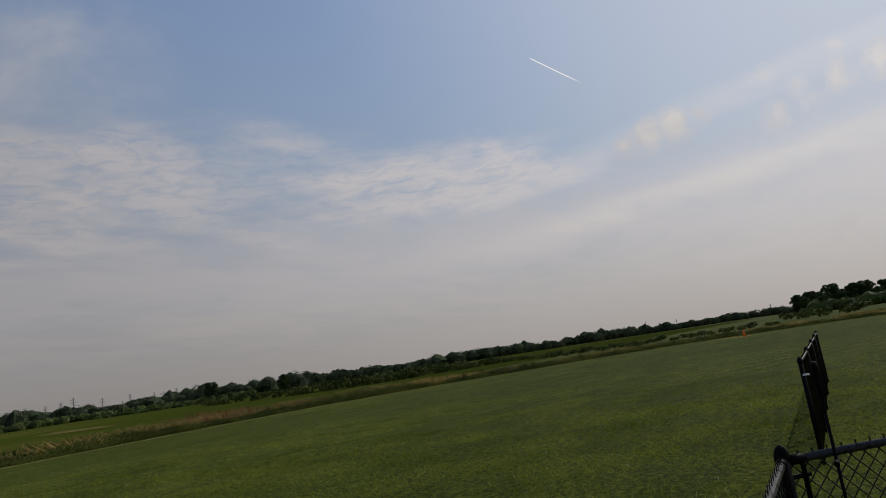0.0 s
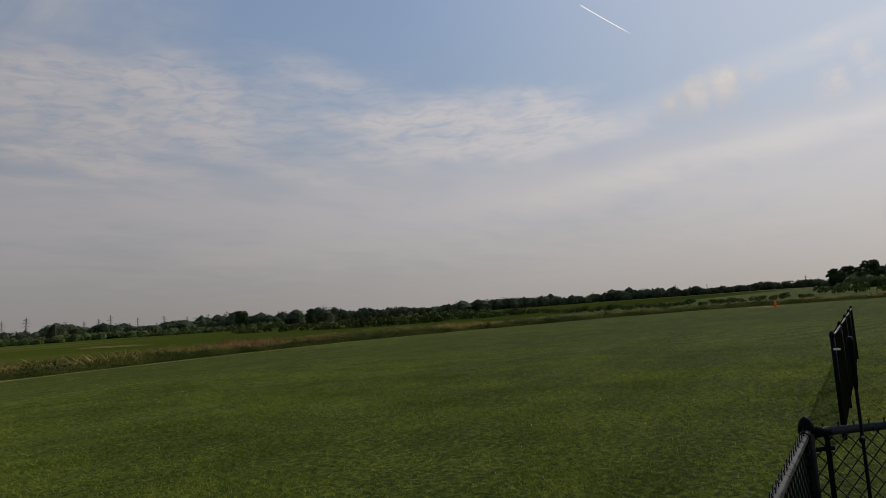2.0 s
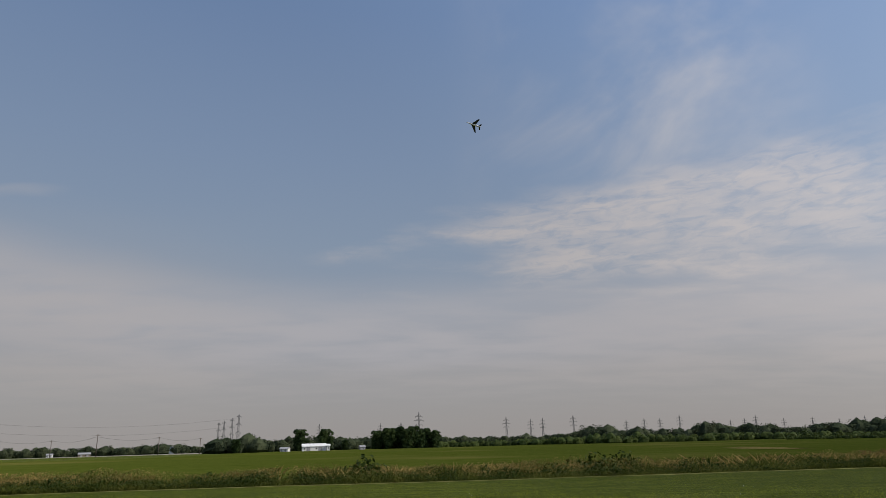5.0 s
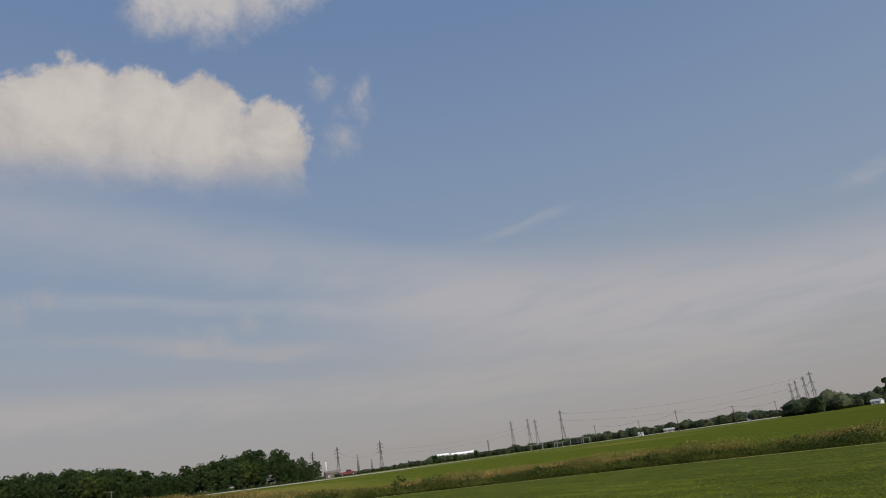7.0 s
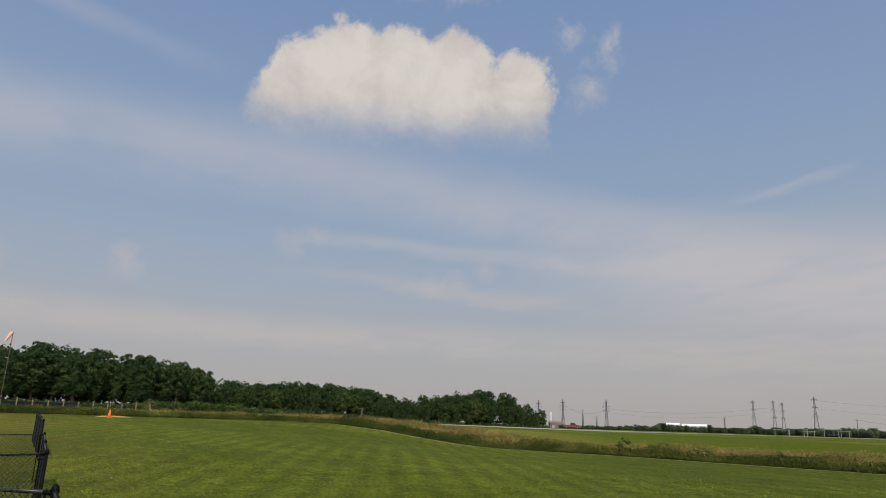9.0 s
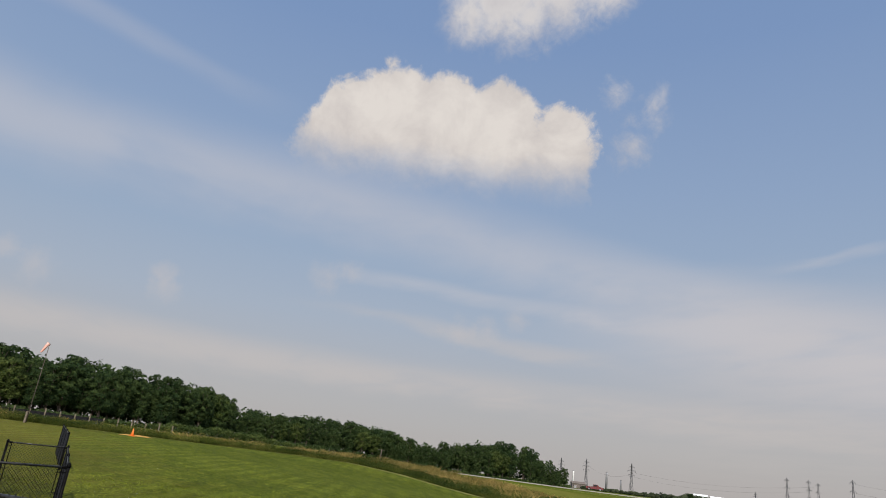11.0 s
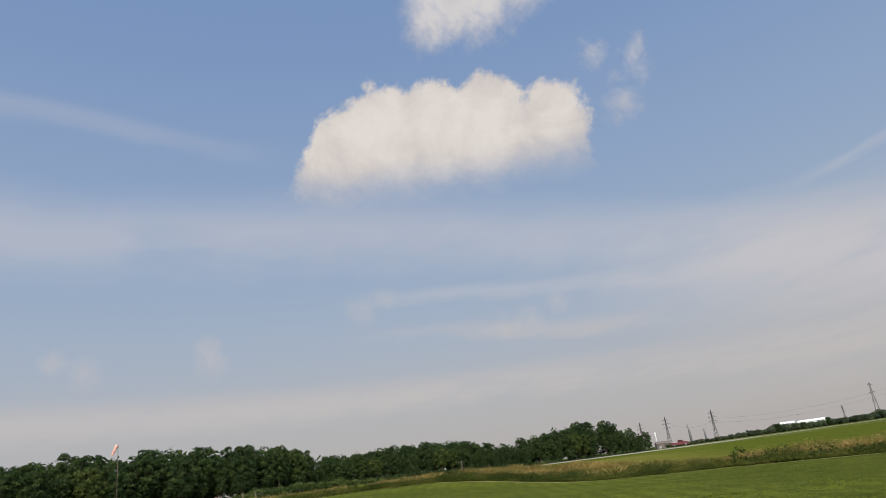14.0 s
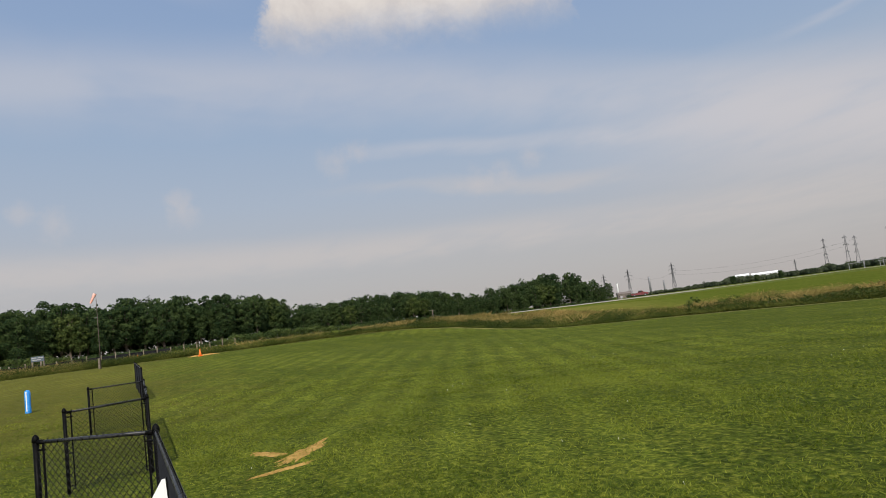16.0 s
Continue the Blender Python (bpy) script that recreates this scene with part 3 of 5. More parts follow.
def tree(name, label, height, spread, seed, leaf=FOLIAGE, clumps=1900, bare=0.18, group="", size=0.34, lobes_n=16):
    rng = np.random.default_rng(seed)
    t = thing(name, label, "tree", group=group)
    trunk = Shape()
    lean = rng.normal(size=2) * 0.03 * height
    knots = [Vector((lean[0] * h * h, lean[1] * h * h, height * h)) for h in (0, 0.2, 0.45, 0.7, 0.9)]
    rad = [0.03 * height, 0.021 * height, 0.015 * height, 0.009 * height, 0.003 * height]
    for i in range(4):
        trunk.tube(knots[i], knots[i + 1], rad[i], rad[i + 1], 7, False)
    lobes = []
    for i in range(lobes_n):
        h = bare + (1 - bare) * (0.1 + 0.86 * (i + rng.random() * 0.6) / lobes_n)
        reach = spread * (0.25 + 0.75 * math.sin(math.pi * min(max((h - bare) / (1.08 - bare), 0.05), 1)) ** 0.8) * (0.5 + 0.5 * rng.random())
        a = i * 2.4 + rng.random()
        r = spread * (3.2 / lobes_n + 0.13) * (0.65 + 0.6 * rng.random())
        e = (reach * math.cos(a) * 0.75, reach * math.sin(a) * 0.75, height * h - r * 0.3)
        lobes.append((*e, r, 0.8))
        if i % 2 == 0:
            trunk.tube(Vector((0, 0, height * max(h - 0.2, 0.12))), e, 0.008 * height, 0.003 * height, 5, False)
    for h in (0.3, 0.48, 0.66, 0.82):
        if h > bare + 0.1:
            lobes.append((lean[0] * h, lean[1] * h, height * h, spread * 0.62 * (1.15 - 0.7 * h), 1.0))
    part("trunk", trunk, BARK, t)
    crown = Shape()
    crown_quads(crown, rng, lobes, clumps, size)
    part("crown", crown, leaf, t)
    return t


def blob(shape, x, y, z, h, r, rng):
    """Lumpy solid heart of a far crown."""
    n, rows = 9, ((0.6, 0), (0.86, 0.18), (0.9, 0.4), (0.74, 0.62), (0.42, 0.8), (0.06, 0.9))
    pts = []
    for k, f in rows:
        for i in range(n):
            q = r * k * rng.uniform(0.75, 1.2)
            pts.append((x + q * math.cos(2 * math.pi * i / n), y + q * math.sin(2 * math.pi * i / n), z - 0.2 + h * (f + rng.uniform(-0.04, 0.05))))
    shape.face_set(pts, [(k * n + i, k * n + (i + 1) % n, (k + 1) * n + (i + 1) % n, (k + 1) * n + i) for k in range(len(rows) - 1) for i in range(n)])


def bush(name, label, w, h, seed, leaf=WEED, clumps=420, size=0.16, category="bush"):
    rng = np.random.default_rng(seed)
    lobes = [(rng.normal() * w * 0.28, rng.normal() * w * 0.28, h * (0.25 + 0.4 * rng.random()), w * (0.2 + 0.14 * rng.random()), h / w * 1.1) for _ in range(9)]
    t = thing(name, label, category)
    s = Shape()
    for i in range(5):
        s.tube((0, 0, -0.05), lobes[i][:3], 0.03, 0.01, 4, False)
    part("stems", s, BARK, t)
    crown = Shape()
    crown_quads(crown, rng, lobes, clumps, size)
    part("foliage", crown, leaf, t)
    return t


def plant(proto, places, first=True):
    """The first place takes the thing itself, the others copies: (bearing, distance, size, turn)."""
    for i, (az, d, s, turn) in enumerate(places):
        x, y, z = pol(az, d, -0.05)
        m = pose(x, y, z, 0, 0, turn)
        if i == 0 and first:
            proto.matrix_basis = m @ Matrix.Diagonal((s, s, s, 1))
        else:
            o = copy_thing(proto, m)
            o.scale = (s, s, s)


# ---- woods ----
rnd = random.Random(5)
WOOD = "trees at the edge of the woods"
kinds = [
    tree("oak_tree", "tall broad oak with dense dark green leaves", 14, 5.2, 11, FOLIAGE, 6500, 0.16, WOOD, 0.24, 30),
    tree("maple_tree", "full round maple in dark summer leaf", 13, 4.6, 12, FOLIAGE, 6000, 0.18, WOOD, 0.23, 26),
    tree("ash_tree", "slender ash with loose mid green leaves", 15, 4.0, 13, FOLIAGE, 5200, 0.26, WOOD, 0.22, 24),
    tree("locust_tree", "light green locust tree with an airy crown", 12, 4.4, 14, FOLIAGE_MID, 4800, 0.24, WOOD, 0.22, 24),
    tree("hickory_tree", "upright hickory with a ragged dark crown", 14.5, 4.2, 15, FOLIAGE, 5600, 0.14, WOOD, 0.23, 20)]


def wood_edge(az):
    """Distance of the woods' edge and height of the trees there."""
    d = np.interp(az, [139, 142, 148, 152, 156, 162, 168, 171, 176, 184, 194], [345, 320, 300, 290, 285, 280, 262, 225, 205, 190, 178])
    top = np.interp(az, [139, 140.5, 142.5, 145, 147.5, 149.5, 152.7, 154, 156, 160.6, 164, 168, 169, 170, 173, 175, 178, 183, 186, 188, 194],
                    [0.3, 0.9, 2.0, 2.75, 2.8, 2.35, 1.65, 2.35, 2.8, 2.95, 2.75, 2.95, 3.75, 4.05, 4.25, 4.35, 4.85, 4.85, 5.0, 4.75, 4.5])
    return float(d), float(top)


HEIGHTS = (14, 13, 15, 12, 14.5)
placed = {i: [] for i in range(5)}
az = 140.9
while az < 193:
    for row in (0, 1):
        d, top = wood_edge(az + 0.4 * row)
        dd = d + row * 9 + rnd.uniform(-4, 4)
        a2 = az + rnd.uniform(-0.4, 0.4)
        need = 1.79 + dd * math.tan(radians(top)) - pol(a2, dd)[2]
        i = rnd.choice((0, 0, 1, 2, 3, 4)) if row == 0 else rnd.choice((0, 1, 2, 4))
        s = need / HEIGHTS[i] * (rnd.uniform(0.62, 0.98) if row == 0 else rnd.uniform(0.84, 1.07))
        placed[i].append((a2, dd, max(s, 0.25), rnd.uniform(0, 360)))
    az += 215 / d * rnd.uniform(0.75, 1.15)
for i, p in placed.items():
    plant(kinds[i], p)

# undergrowth along the foot of the woods, with brush running out in front
under = Shape()
rng = np.random.default_rng(31)
for a in np.arange(140.4, 194, 0.28):
    d, top = wood_edge(a)
    for q in range(2):
        dd = d - 4 + rng.uniform(-3, 2)
        x, y, z = pol(a + rng.uniform(-0.2, 0.2), dd)
        big = rng.uniform(1.0, 2.0) if a < 171 else rng.uniform(0.5, 1.1)
        crown_quads(under, rng, [(x, y, z + 0.5 * big, big, 0.9)], 60, 0.28)
tagged(new("undergrowth", under.mesh("undergrowth", FOLIAGE)), "dense green undergrowth along the foot of the woods", "undergrowth", kind="stuff")
inner = Shape()
for a in np.arange(141.2, 194, 0.3):
    d, top = wood_edge(a)
    h = (d + 16) * math.tan(radians(top)) + 1.79
    for q in range(3):
        dd = d + 16 + rng.uniform(-3, 5)
        x, y, z = pol(a + rng.uniform(-0.3, 0.3), dd)
        crown_quads(inner, rng, [(x, y, z + (h - z) * rng.uniform(0.05, 0.8), 2.8, 1.2)], 90, 0.6)
tagged(new("woods_interior", inner.mesh("woods_interior", FOLIAGE)), "deep mass of dark leaves inside the woods", "woods", kind="stuff")

brush = bush("brush", "rounded grey-green shrub in front of the woods", 5.0, 2.6, 41, FOLIAGE_MID, 900, 0.2, "shrub")
plant(brush, [(a, d, s, a * 37) for a, d, s in (
    (171.5, 150, 1.0), (170, 155, 0.8), (168.8, 150, 1.05), (167.4, 160, 0.9), (166, 158, 1.0), (164.8, 165, 0.8), (163.4, 160, 0.7),
    (173, 148, 0.7), (160.5, 165, 0.6), (158.5, 170, 0.55), (162, 172, 0.75), (186.6, 140, 1.1), (184.8, 146, 0.8))])

# ---- far tree lines and hedges ----
far, hearts = Shape(), Shape()
rng = np.random.default_rng(77)


def tree_line(shape, stops, clump, per, wide=7.0):
    """A band of far trees: stops of bearing, distance, height of the tops over the eye in degrees."""
    azs = [s[0] for s in stops]
    a = azs[0]
    while a < azs[-1]:
        d, top = float(np.interp(a, azs, [s[1] for s in stops])), float(np.interp(a, azs, [s[2] for s in stops]))
        d *= rng.uniform(0.96, 1.06)
        x, y, z = pol(a, d)
        h = 1.79 + d * math.tan(radians(top)) - z
        h = max(h * rng.choice((0.74, 0.84, 0.9, 0.97, 1.08)) * (1 + 0.4 * noise.noise((x * 0.03, y * 0.03, 2.0))), 0.8)
        r = min(max(h * rng.uniform(0.45, 0.9), 0.9), wide)
        blob(hearts, x, y, z, h, r * 0.85, rng)
        lobes = [(x, y, z + h * 0.4, r * 0.85, h * 0.42 / (r * 0.85))]
        for q in range(5):
            w = rng.uniform(0, 6.28)
            lobes.append((x + r * 0.6 * math.cos(w), y + r * 0.6 * math.sin(w), z + h * rng.uniform(0.3, 0.72), r * rng.uniform(0.3, 0.5), 0.85))
        crown_quads(shape, rng, lobes, per, clump * rng.uniform(0.8, 1.2), 0.5)
        a += math.degrees(r * rng.uniform(0.5, 0.85) / d)


tree_line(far, [(-16, 420, 0.9), (-4, 420, 0.8), (3, 520, 0.3), (7, 700, 0.55), (11, 640, 0.42), (14.8, 620, 0.72), (18, 620, 0.78), (20, 640, 0.4), (21.5, 600, 0.7),
                (23, 520, 0.8), (28, 460, 0.82), (36, 420, 0.84), (41, 400, 0.9), (44.4, 380, 1.12), (48, 380, 0.9), (50.3, 370, 1.2), (53, 420, 0.9), (58, 460, 0.9), (64, 520, 1.0)], 0.5, 420, 9.0)
tree_line(far, [(51, 640, 0.95), (57, 640, 0.85), (61, 600, 0.85), (63.5, 420, 1.05), (65.6, 400, 1.2), (70.8, 400, 1.2), (74, 420, 0.9), (76.3, 460, 0.68), (84, 480, 0.8), (91, 480, 0.85),
                (92.5, 440, 0.95), (97.6, 430, 1.15), (100, 420, 1.3), (102.5, 420, 1.0), (103.6, 470, 0.5), (106, 520, 0.62), (109, 540, 0.5), (113, 560, 0.6), (117, 560, 0.55), (124, 660, 0.42), (131, 660, 0.42), (133, 660, 0.25), (138, 660, 0.12), (139, 660, 0.2)], 0.5, 420, 9.0)
tagged(new("far_tree_line", far.mesh("far_tree_line", FOLIAGE_HAZED)), "distant band of green trees along the fields, greyed for haze", "tree line", kind="stuff")
low, far_hearts = Shape(), hearts
hearts = Shape()
tree_line(low, [(47, 330, 0.25), (52, 330, 0.3), (58, 350, 0.4), (63, 350, 0.55), (70, 370, 0.6), (76, 400, 0.35), (86, 420, 0.3)], 0.34, 150, 4)
tree_line(low, [(43, 230, -0.2), (47, 240, -0.1), (52, 260, 0.05), (58, 290, 0.1)], 0.28, 120, 3)
tree_line(low, [(-9, 205, 0.7), (-3, 205, 0.75), (1.4, 208, 0.7), (2.6, 212, 0.1)], 0.26, 160, 3.5)
tagged(new("hedge", low.mesh("hedge", FOLIAGE_MID)), "uneven mid green hedge on the far side of the crop", "hedge", kind="stuff")

tagged(new("far_tree_mass", far_hearts.mesh("far_tree_mass", FOLIAGE_HAZED)), "dense hearts of the distant trees, greyed for haze", "tree line", kind="stuff")
tagged(new("hedge_mass", hearts.mesh("hedge_mass", FOLIAGE_MID)), "dense inner mass of the hedge", "hedge", kind="stuff")

shrub = bush("hedge_bush", "low dark green bush growing at the field's edge", 4.4, 2.3, 51, WEED, 520, 0.24)
plant(shrub, [(a, d, s, a * 53) for a, d, s in (
    (25.6, 118, 0.55), (26.6, 116, 0.65), (27.6, 112, 0.75), (28.5, 116, 0.6), (29.6, 110, 0.85), (30.8, 106, 0.8), (31.8, 110, 0.95), (33, 104, 0.9), (34, 100, 0.6), (35.2, 98, 0.9),
    (36.2, 100, 0.95), (37.6, 96, 0.7), (39, 94, 0.9), (40.3, 97, 0.8), (41.6, 100, 0.85), (43.2, 104, 0.8), (44.8, 108, 0.75), (46.5, 118, 0.8), (48.4, 130, 0.85), (50.4, 140, 0.9),
    (6.2, 100, 0.5), (9.5, 96, 0.45), (13, 104, 0.5), (16.6, 100, 0.45), (3.2, 120, 0.7), (1.2, 118, 0.8), (-1.2, 112, 0.8), (4.6, 100, 0.35), (7.8, 104, 0.4), (10.8, 100, 0.4), (11.9, 98, 0.3), (14.2, 100, 0.35), (15.2, 97, 0.42), (17.8, 96, 0.38),
    (19, 98, 0.5), (20.2, 100, 0.42), (21.6, 104, 0.5), (22.8, 108, 0.4), (24.2, 112, 0.5))])

LONE = "lone trees by the fields"
clump = tree("field_tree", "rounded dark tree standing by the fields", 8, 3.8, 21, FOLIAGE, 7500, 0.0, LONE, 0.24, 24)
plant(clump, [(2.6, 235, 0.78, 10), (1.8, 240, 0.85, 80), (0.3, 235, 1.0, 150), (-0.8, 245, 0.85, 200), (-1.9, 240, 0.95, 250), (-3.2, 232, 0.85, 300), (-4.6, 240, 0.9, 20), (-6, 235, 1.0, 60),
              (1.0, 205, 0.55, 90), (2.2, 228, 0.62, 45), (-0.3, 226, 0.64, 130), (-2.6, 224, 0.62, 210), (-1.3, 238, 0.92, 330), (1.2, 246, 0.8, 170), (-4.0, 236, 0.75, 70), (-5.2, 228, 0.7, 190), (0.7, 229, 0.7, 260), (90, 400, 1.35, 0), (89, 396, 1.5, 50), (88, 400, 1.6, 110), (87, 396, 1.6, 170), (86, 402, 1.45, 230), (85.2, 400, 1.3, 290),
              (96.2, 410, 1.6, 30), (94.2, 398, 1.55, 75), (92.6, 414, 0.8, 130), (101.2, 405, 1.0, 250), (89.6, 404, 1.35, 20), (88.5, 404, 1.5, 140), (87.5, 392, 1.35, 260), (86.5, 396, 1.3, 320), (127.5, 600, 0.8, 40), (129.2, 610, 0.72, 140), (130.9, 600, 0.85, 280), (50.2, 330, 1.15, 15), (44.5, 330, 1.0, 65)])

# ---- rank grass along the rim ----
rng = np.random.default_rng(9)
last = len(RIM) - 1
count = 170000
rim = np.array(RIM, float)
s = rng.uniform(0.2, last, count)
i = np.minimum(s.astype(int), last - 1)
leg = rim[i + 1] - rim[i]
out = np.stack([leg[:, 1], -leg[:, 0]], 1) / np.linalg.norm(leg, axis=1)[:, None]
o = np.where(s < 15, 11.0, 7.0) * rng.random(count) ** 1.5
xy = rim[i] + leg * (s - i)[:, None] + out * o[:, None]
x, y = xy[:, 0], xy[:, 1]
tall = np.interp(s, [0, 3, 6, 14, 16, 19], [0.32, 0.32, 0.38, 0.36, 0.46, 0.52])
h = tall * rng.uniform(0.45, 1.1, count) * (0.75 + 0.5 * smoothstep(o, 0.0, 2.5))
h *= 1 + 0.9 * (value_noise(x, y, 0.9, 21) - 0.5) + 0.9 * (value_noise(x, y, 0.17, 22) - 0.5)
tone = 0.65 * value_noise(x, y, 0.09, 23) + 0.35 * value_noise(x, y, 0.5, 24)
pick = rng.random(count)
dry = (pick < 1.5 * (tone - 0.2) * smoothstep(o, 0.6, 3.5)) & (o > 0.9)
brown = (~dry) & (value_noise(x, y, 0.2, 25) > 0.5) & (pick < 0.85) & (x > 29) & (x < 45) & (o > 1.2)
green = ~(dry | brown)


def blades(keep, lift, wide, lean):
    """Leaning blades, each of two triangles."""
    n = int(keep.sum())
    px, py, ph = x[keep], y[keep], h[keep] * lift
    pz = ground_z(px, py)
    a = rng.uniform(0, 2 * np.pi, n)
    w = wide * rng.uniform(0.6, 1.4, n)
    ux, uy = w * np.cos(a), w * np.sin(a)
    lx, ly = rng.normal(0, lean, n) * ph, rng.normal(0, lean, n) * ph
    v = np.stack([np.stack([px - ux, py - uy, pz - 0.03], 1), np.stack([px + ux, py + uy, pz - 0.03], 1),
                  np.stack([px + 0.4 * lx + 0.7 * ux, py + 0.4 * ly + 0.7 * uy, pz + 0.6 * ph], 1), np.stack([px + lx, py + ly, pz + ph], 1)], 1).reshape(-1, 3)
    k = 4 * np.arange(n)[:, None]
    return v, np.concatenate([k + [[0, 1, 2]], k + [[0, 2, 3]]], 0)


def leaf_mass(n, mat, name, label, seed, near=0.0, reach=10.0, tall=1.0, patch=0.0):
    """Small leaves filling a lumpy mass along the rim."""
    g = np.random.default_rng(seed)
    t = g.uniform(0.2, last, n)
    j = np.minimum(t.astype(int), last - 1)
    w = rim[j + 1] - rim[j]
    nrm = np.stack([w[:, 1], -w[:, 0]], 1) / np.linalg.norm(w, axis=1)[:, None]
    far = near + (reach * np.where(t < 15, 1.0, 0.7) - near) * g.random(n) ** 1.5
    q = rim[j] + w * (t - j)[:, None] + nrm * far[:, None]
    lump = 0.5 * value_noise(q[:, 0], q[:, 1], 0.7, 31) + 0.5 * value_noise(q[:, 0], q[:, 1], 0.2, 32)
    hi = np.interp(t, [0, 3, 6, 14, 16, 19], [0.3, 0.3, 0.42, 0.4, 0.5, 0.56]) * (0.1 + 1.9 * lump ** 1.3) * (0.6 + 0.6 * smoothstep(far, 0.0, 1.5))
    hi *= tall
    if patch:
        keep = 0.6 * value_noise(q[:, 0], q[:, 1], 0.09, 23) + 0.4 * value_noise(q[:, 0], q[:, 1], 0.5, 24) > patch
        q, hi, n = q[keep], hi[keep], int(keep.sum())
    c = np.stack([q[:, 0], q[:, 1], ground_z(q[:, 0], q[:, 1]) + hi * g.random(n) ** 0.6], 1)
    a, b = g.normal(size=(n, 3)), g.normal(size=(n, 3))
    a /= np.linalg.norm(a, axis=1)[:, None]
    b -= a * (a * b).sum(1)[:, None]
    b /= np.linalg.norm(b, axis=1)[:, None]
    size = g.uniform(0.025, 0.06, n)[:, None]
    v = np.stack([c - a * size, c - b * size * 0.45, c + a * size, c + b * size * 0.45], 1).reshape(-1, 3)
    k = 4 * np.arange(n)[:, None]
    tagged(new(name, raw_mesh(name, v, np.concatenate([k + [[0, 1, 2]], k + [[0, 2, 3]]], 0), mat)), label, "weeds", kind="stuff")


leaf_mass(170000, RANK, "weed_bank", "lumpy olive green weeds along the field's rim", 71)
leaf_mass(130000, WEED, "dark_weeds", "dark green leaves low in the weeds", 72, 0.0, 2.0, 1.25)
leaf_mass(150000, STRAW, "straw_grass", "pale straw patches in the grass behind the weeds", 73, 2.0, 10.5, 1.2, 0.4)
tagged(new("rank_grass", raw_mesh("rank_grass", *blades(green & (pick < 0.8), 0.9, 0.009, 0.5), RANK)), "tall unmown green grass along the field's rim", "tall grass", kind="stuff")
tagged(new("dry_grass", raw_mesh("dry_grass", *blades(dry, 1.05, 0.008, 0.5), STRAW)), "straw-coloured seed heads among the tall grass", "dry grass", kind="stuff")
tagged(new("rusty_weeds", raw_mesh("rusty_weeds", *blades(brown, 1.35, 0.015, 0.25), RUST)), "rust-brown dock stalks among the tall grass", "weeds", kind="stuff")
weed = bush("weed_clump", "dark broad-leaved weed clump standing out of tall grass", 1.3, 1.0, 61, WEED, 170, 0.1, "weeds")
spots = []
for i in range(240):
    s = rng.uniform(1, last)
    p, out = rim_at(s)
    p = p + out * rng.uniform(0.5, 4.5)
    spots.append((math.degrees(math.atan2(p.y, p.x)), p.length, rng.uniform(0.35, 0.8), rng.uniform(0, 360)))
spots += [(90.6, 40.5, 1.5, 0), (72.0, 42, 1.3, 60), (134, 51, 1.2, 30), (131, 52, 1.0, 90), (69.5, 43, 1.3, 10)]
plant(weed, spots)

# ---- short grass close by ----
rng = np.random.default_rng(4)
count = 900000
r = 2.2 + 32 * rng.random(count) ** 1.05
a = np.radians(rng.uniform(-14, 202, count))
x, y = r * np.cos(a), r * np.sin(a)
thick = 0.55 * value_noise(x, y, 0.8, 1) + 0.3 * value_noise(x, y, 2.7, 2) + 0.25 * value_noise(x, y, 0.2, 3)
keep = thick * (1 - 0.75 * smoothstep(r, 12, 33)) > rng.uniform(0.2, 0.85, count)
x, y, r, thick = x[keep], y[keep], r[keep], thick[keep]
count = len(x)
h = rng.uniform(0.014, 0.036, count) * (0.6 + thick)
w = rng.uniform(0.0025, 0.005, count) * (1 + r / 10)
b = rng.uniform(0, 2 * np.pi, count)
lx, ly = rng.normal(0, 1.2, count) * h, rng.normal(0, 1.2, count) * h
z = ground_z(x, y)
verts = np.stack([np.stack([x - w * np.cos(b), y - w * np.sin(b), z - 0.004], 1), np.stack([x + w * np.cos(b), y + w * np.sin(b), z - 0.004], 1),
                  np.stack([x + lx, y + ly, z + h], 1)], 1).reshape(-1, 3)
tagged(new("grass", raw_mesh("grass", verts, np.arange(3 * count).reshape(-1, 3), BLADE)), "short mown grass blades in small tufts", "grass", kind="stuff")
dots = Shape()
for _ in range(420):
    r, a = 5 + 30 * rng.random(), radians(rng.uniform(-5, 185))
    x, y = r * math.cos(a), r * math.sin(a)
    if noise.noise((x * 0.25, y * 0.25, 11.0)) < 0.05:
        continue
    z = gz(x, y)
    q = rng.uniform(0.0025, 0.005)
    dots.face_set([(x + q, y, z + 0.05), (x, y + q, z + 0.05), (x - q, y, z + 0.05), (x, y - q, z + 0.05), (x, y, z + 0.05 + q), (x, y, z + 0.02)],
                  [(0, 1, 4), (1, 2, 4), (2, 3, 4), (3, 0, 4), (1, 0, 5), (2, 1, 5), (3, 2, 5), (0, 3, 5)])
tagged(new("clover", dots.mesh("clover", CLOVER)), "white clover heads dotted through the mown grass", "clover", kind="stuff")


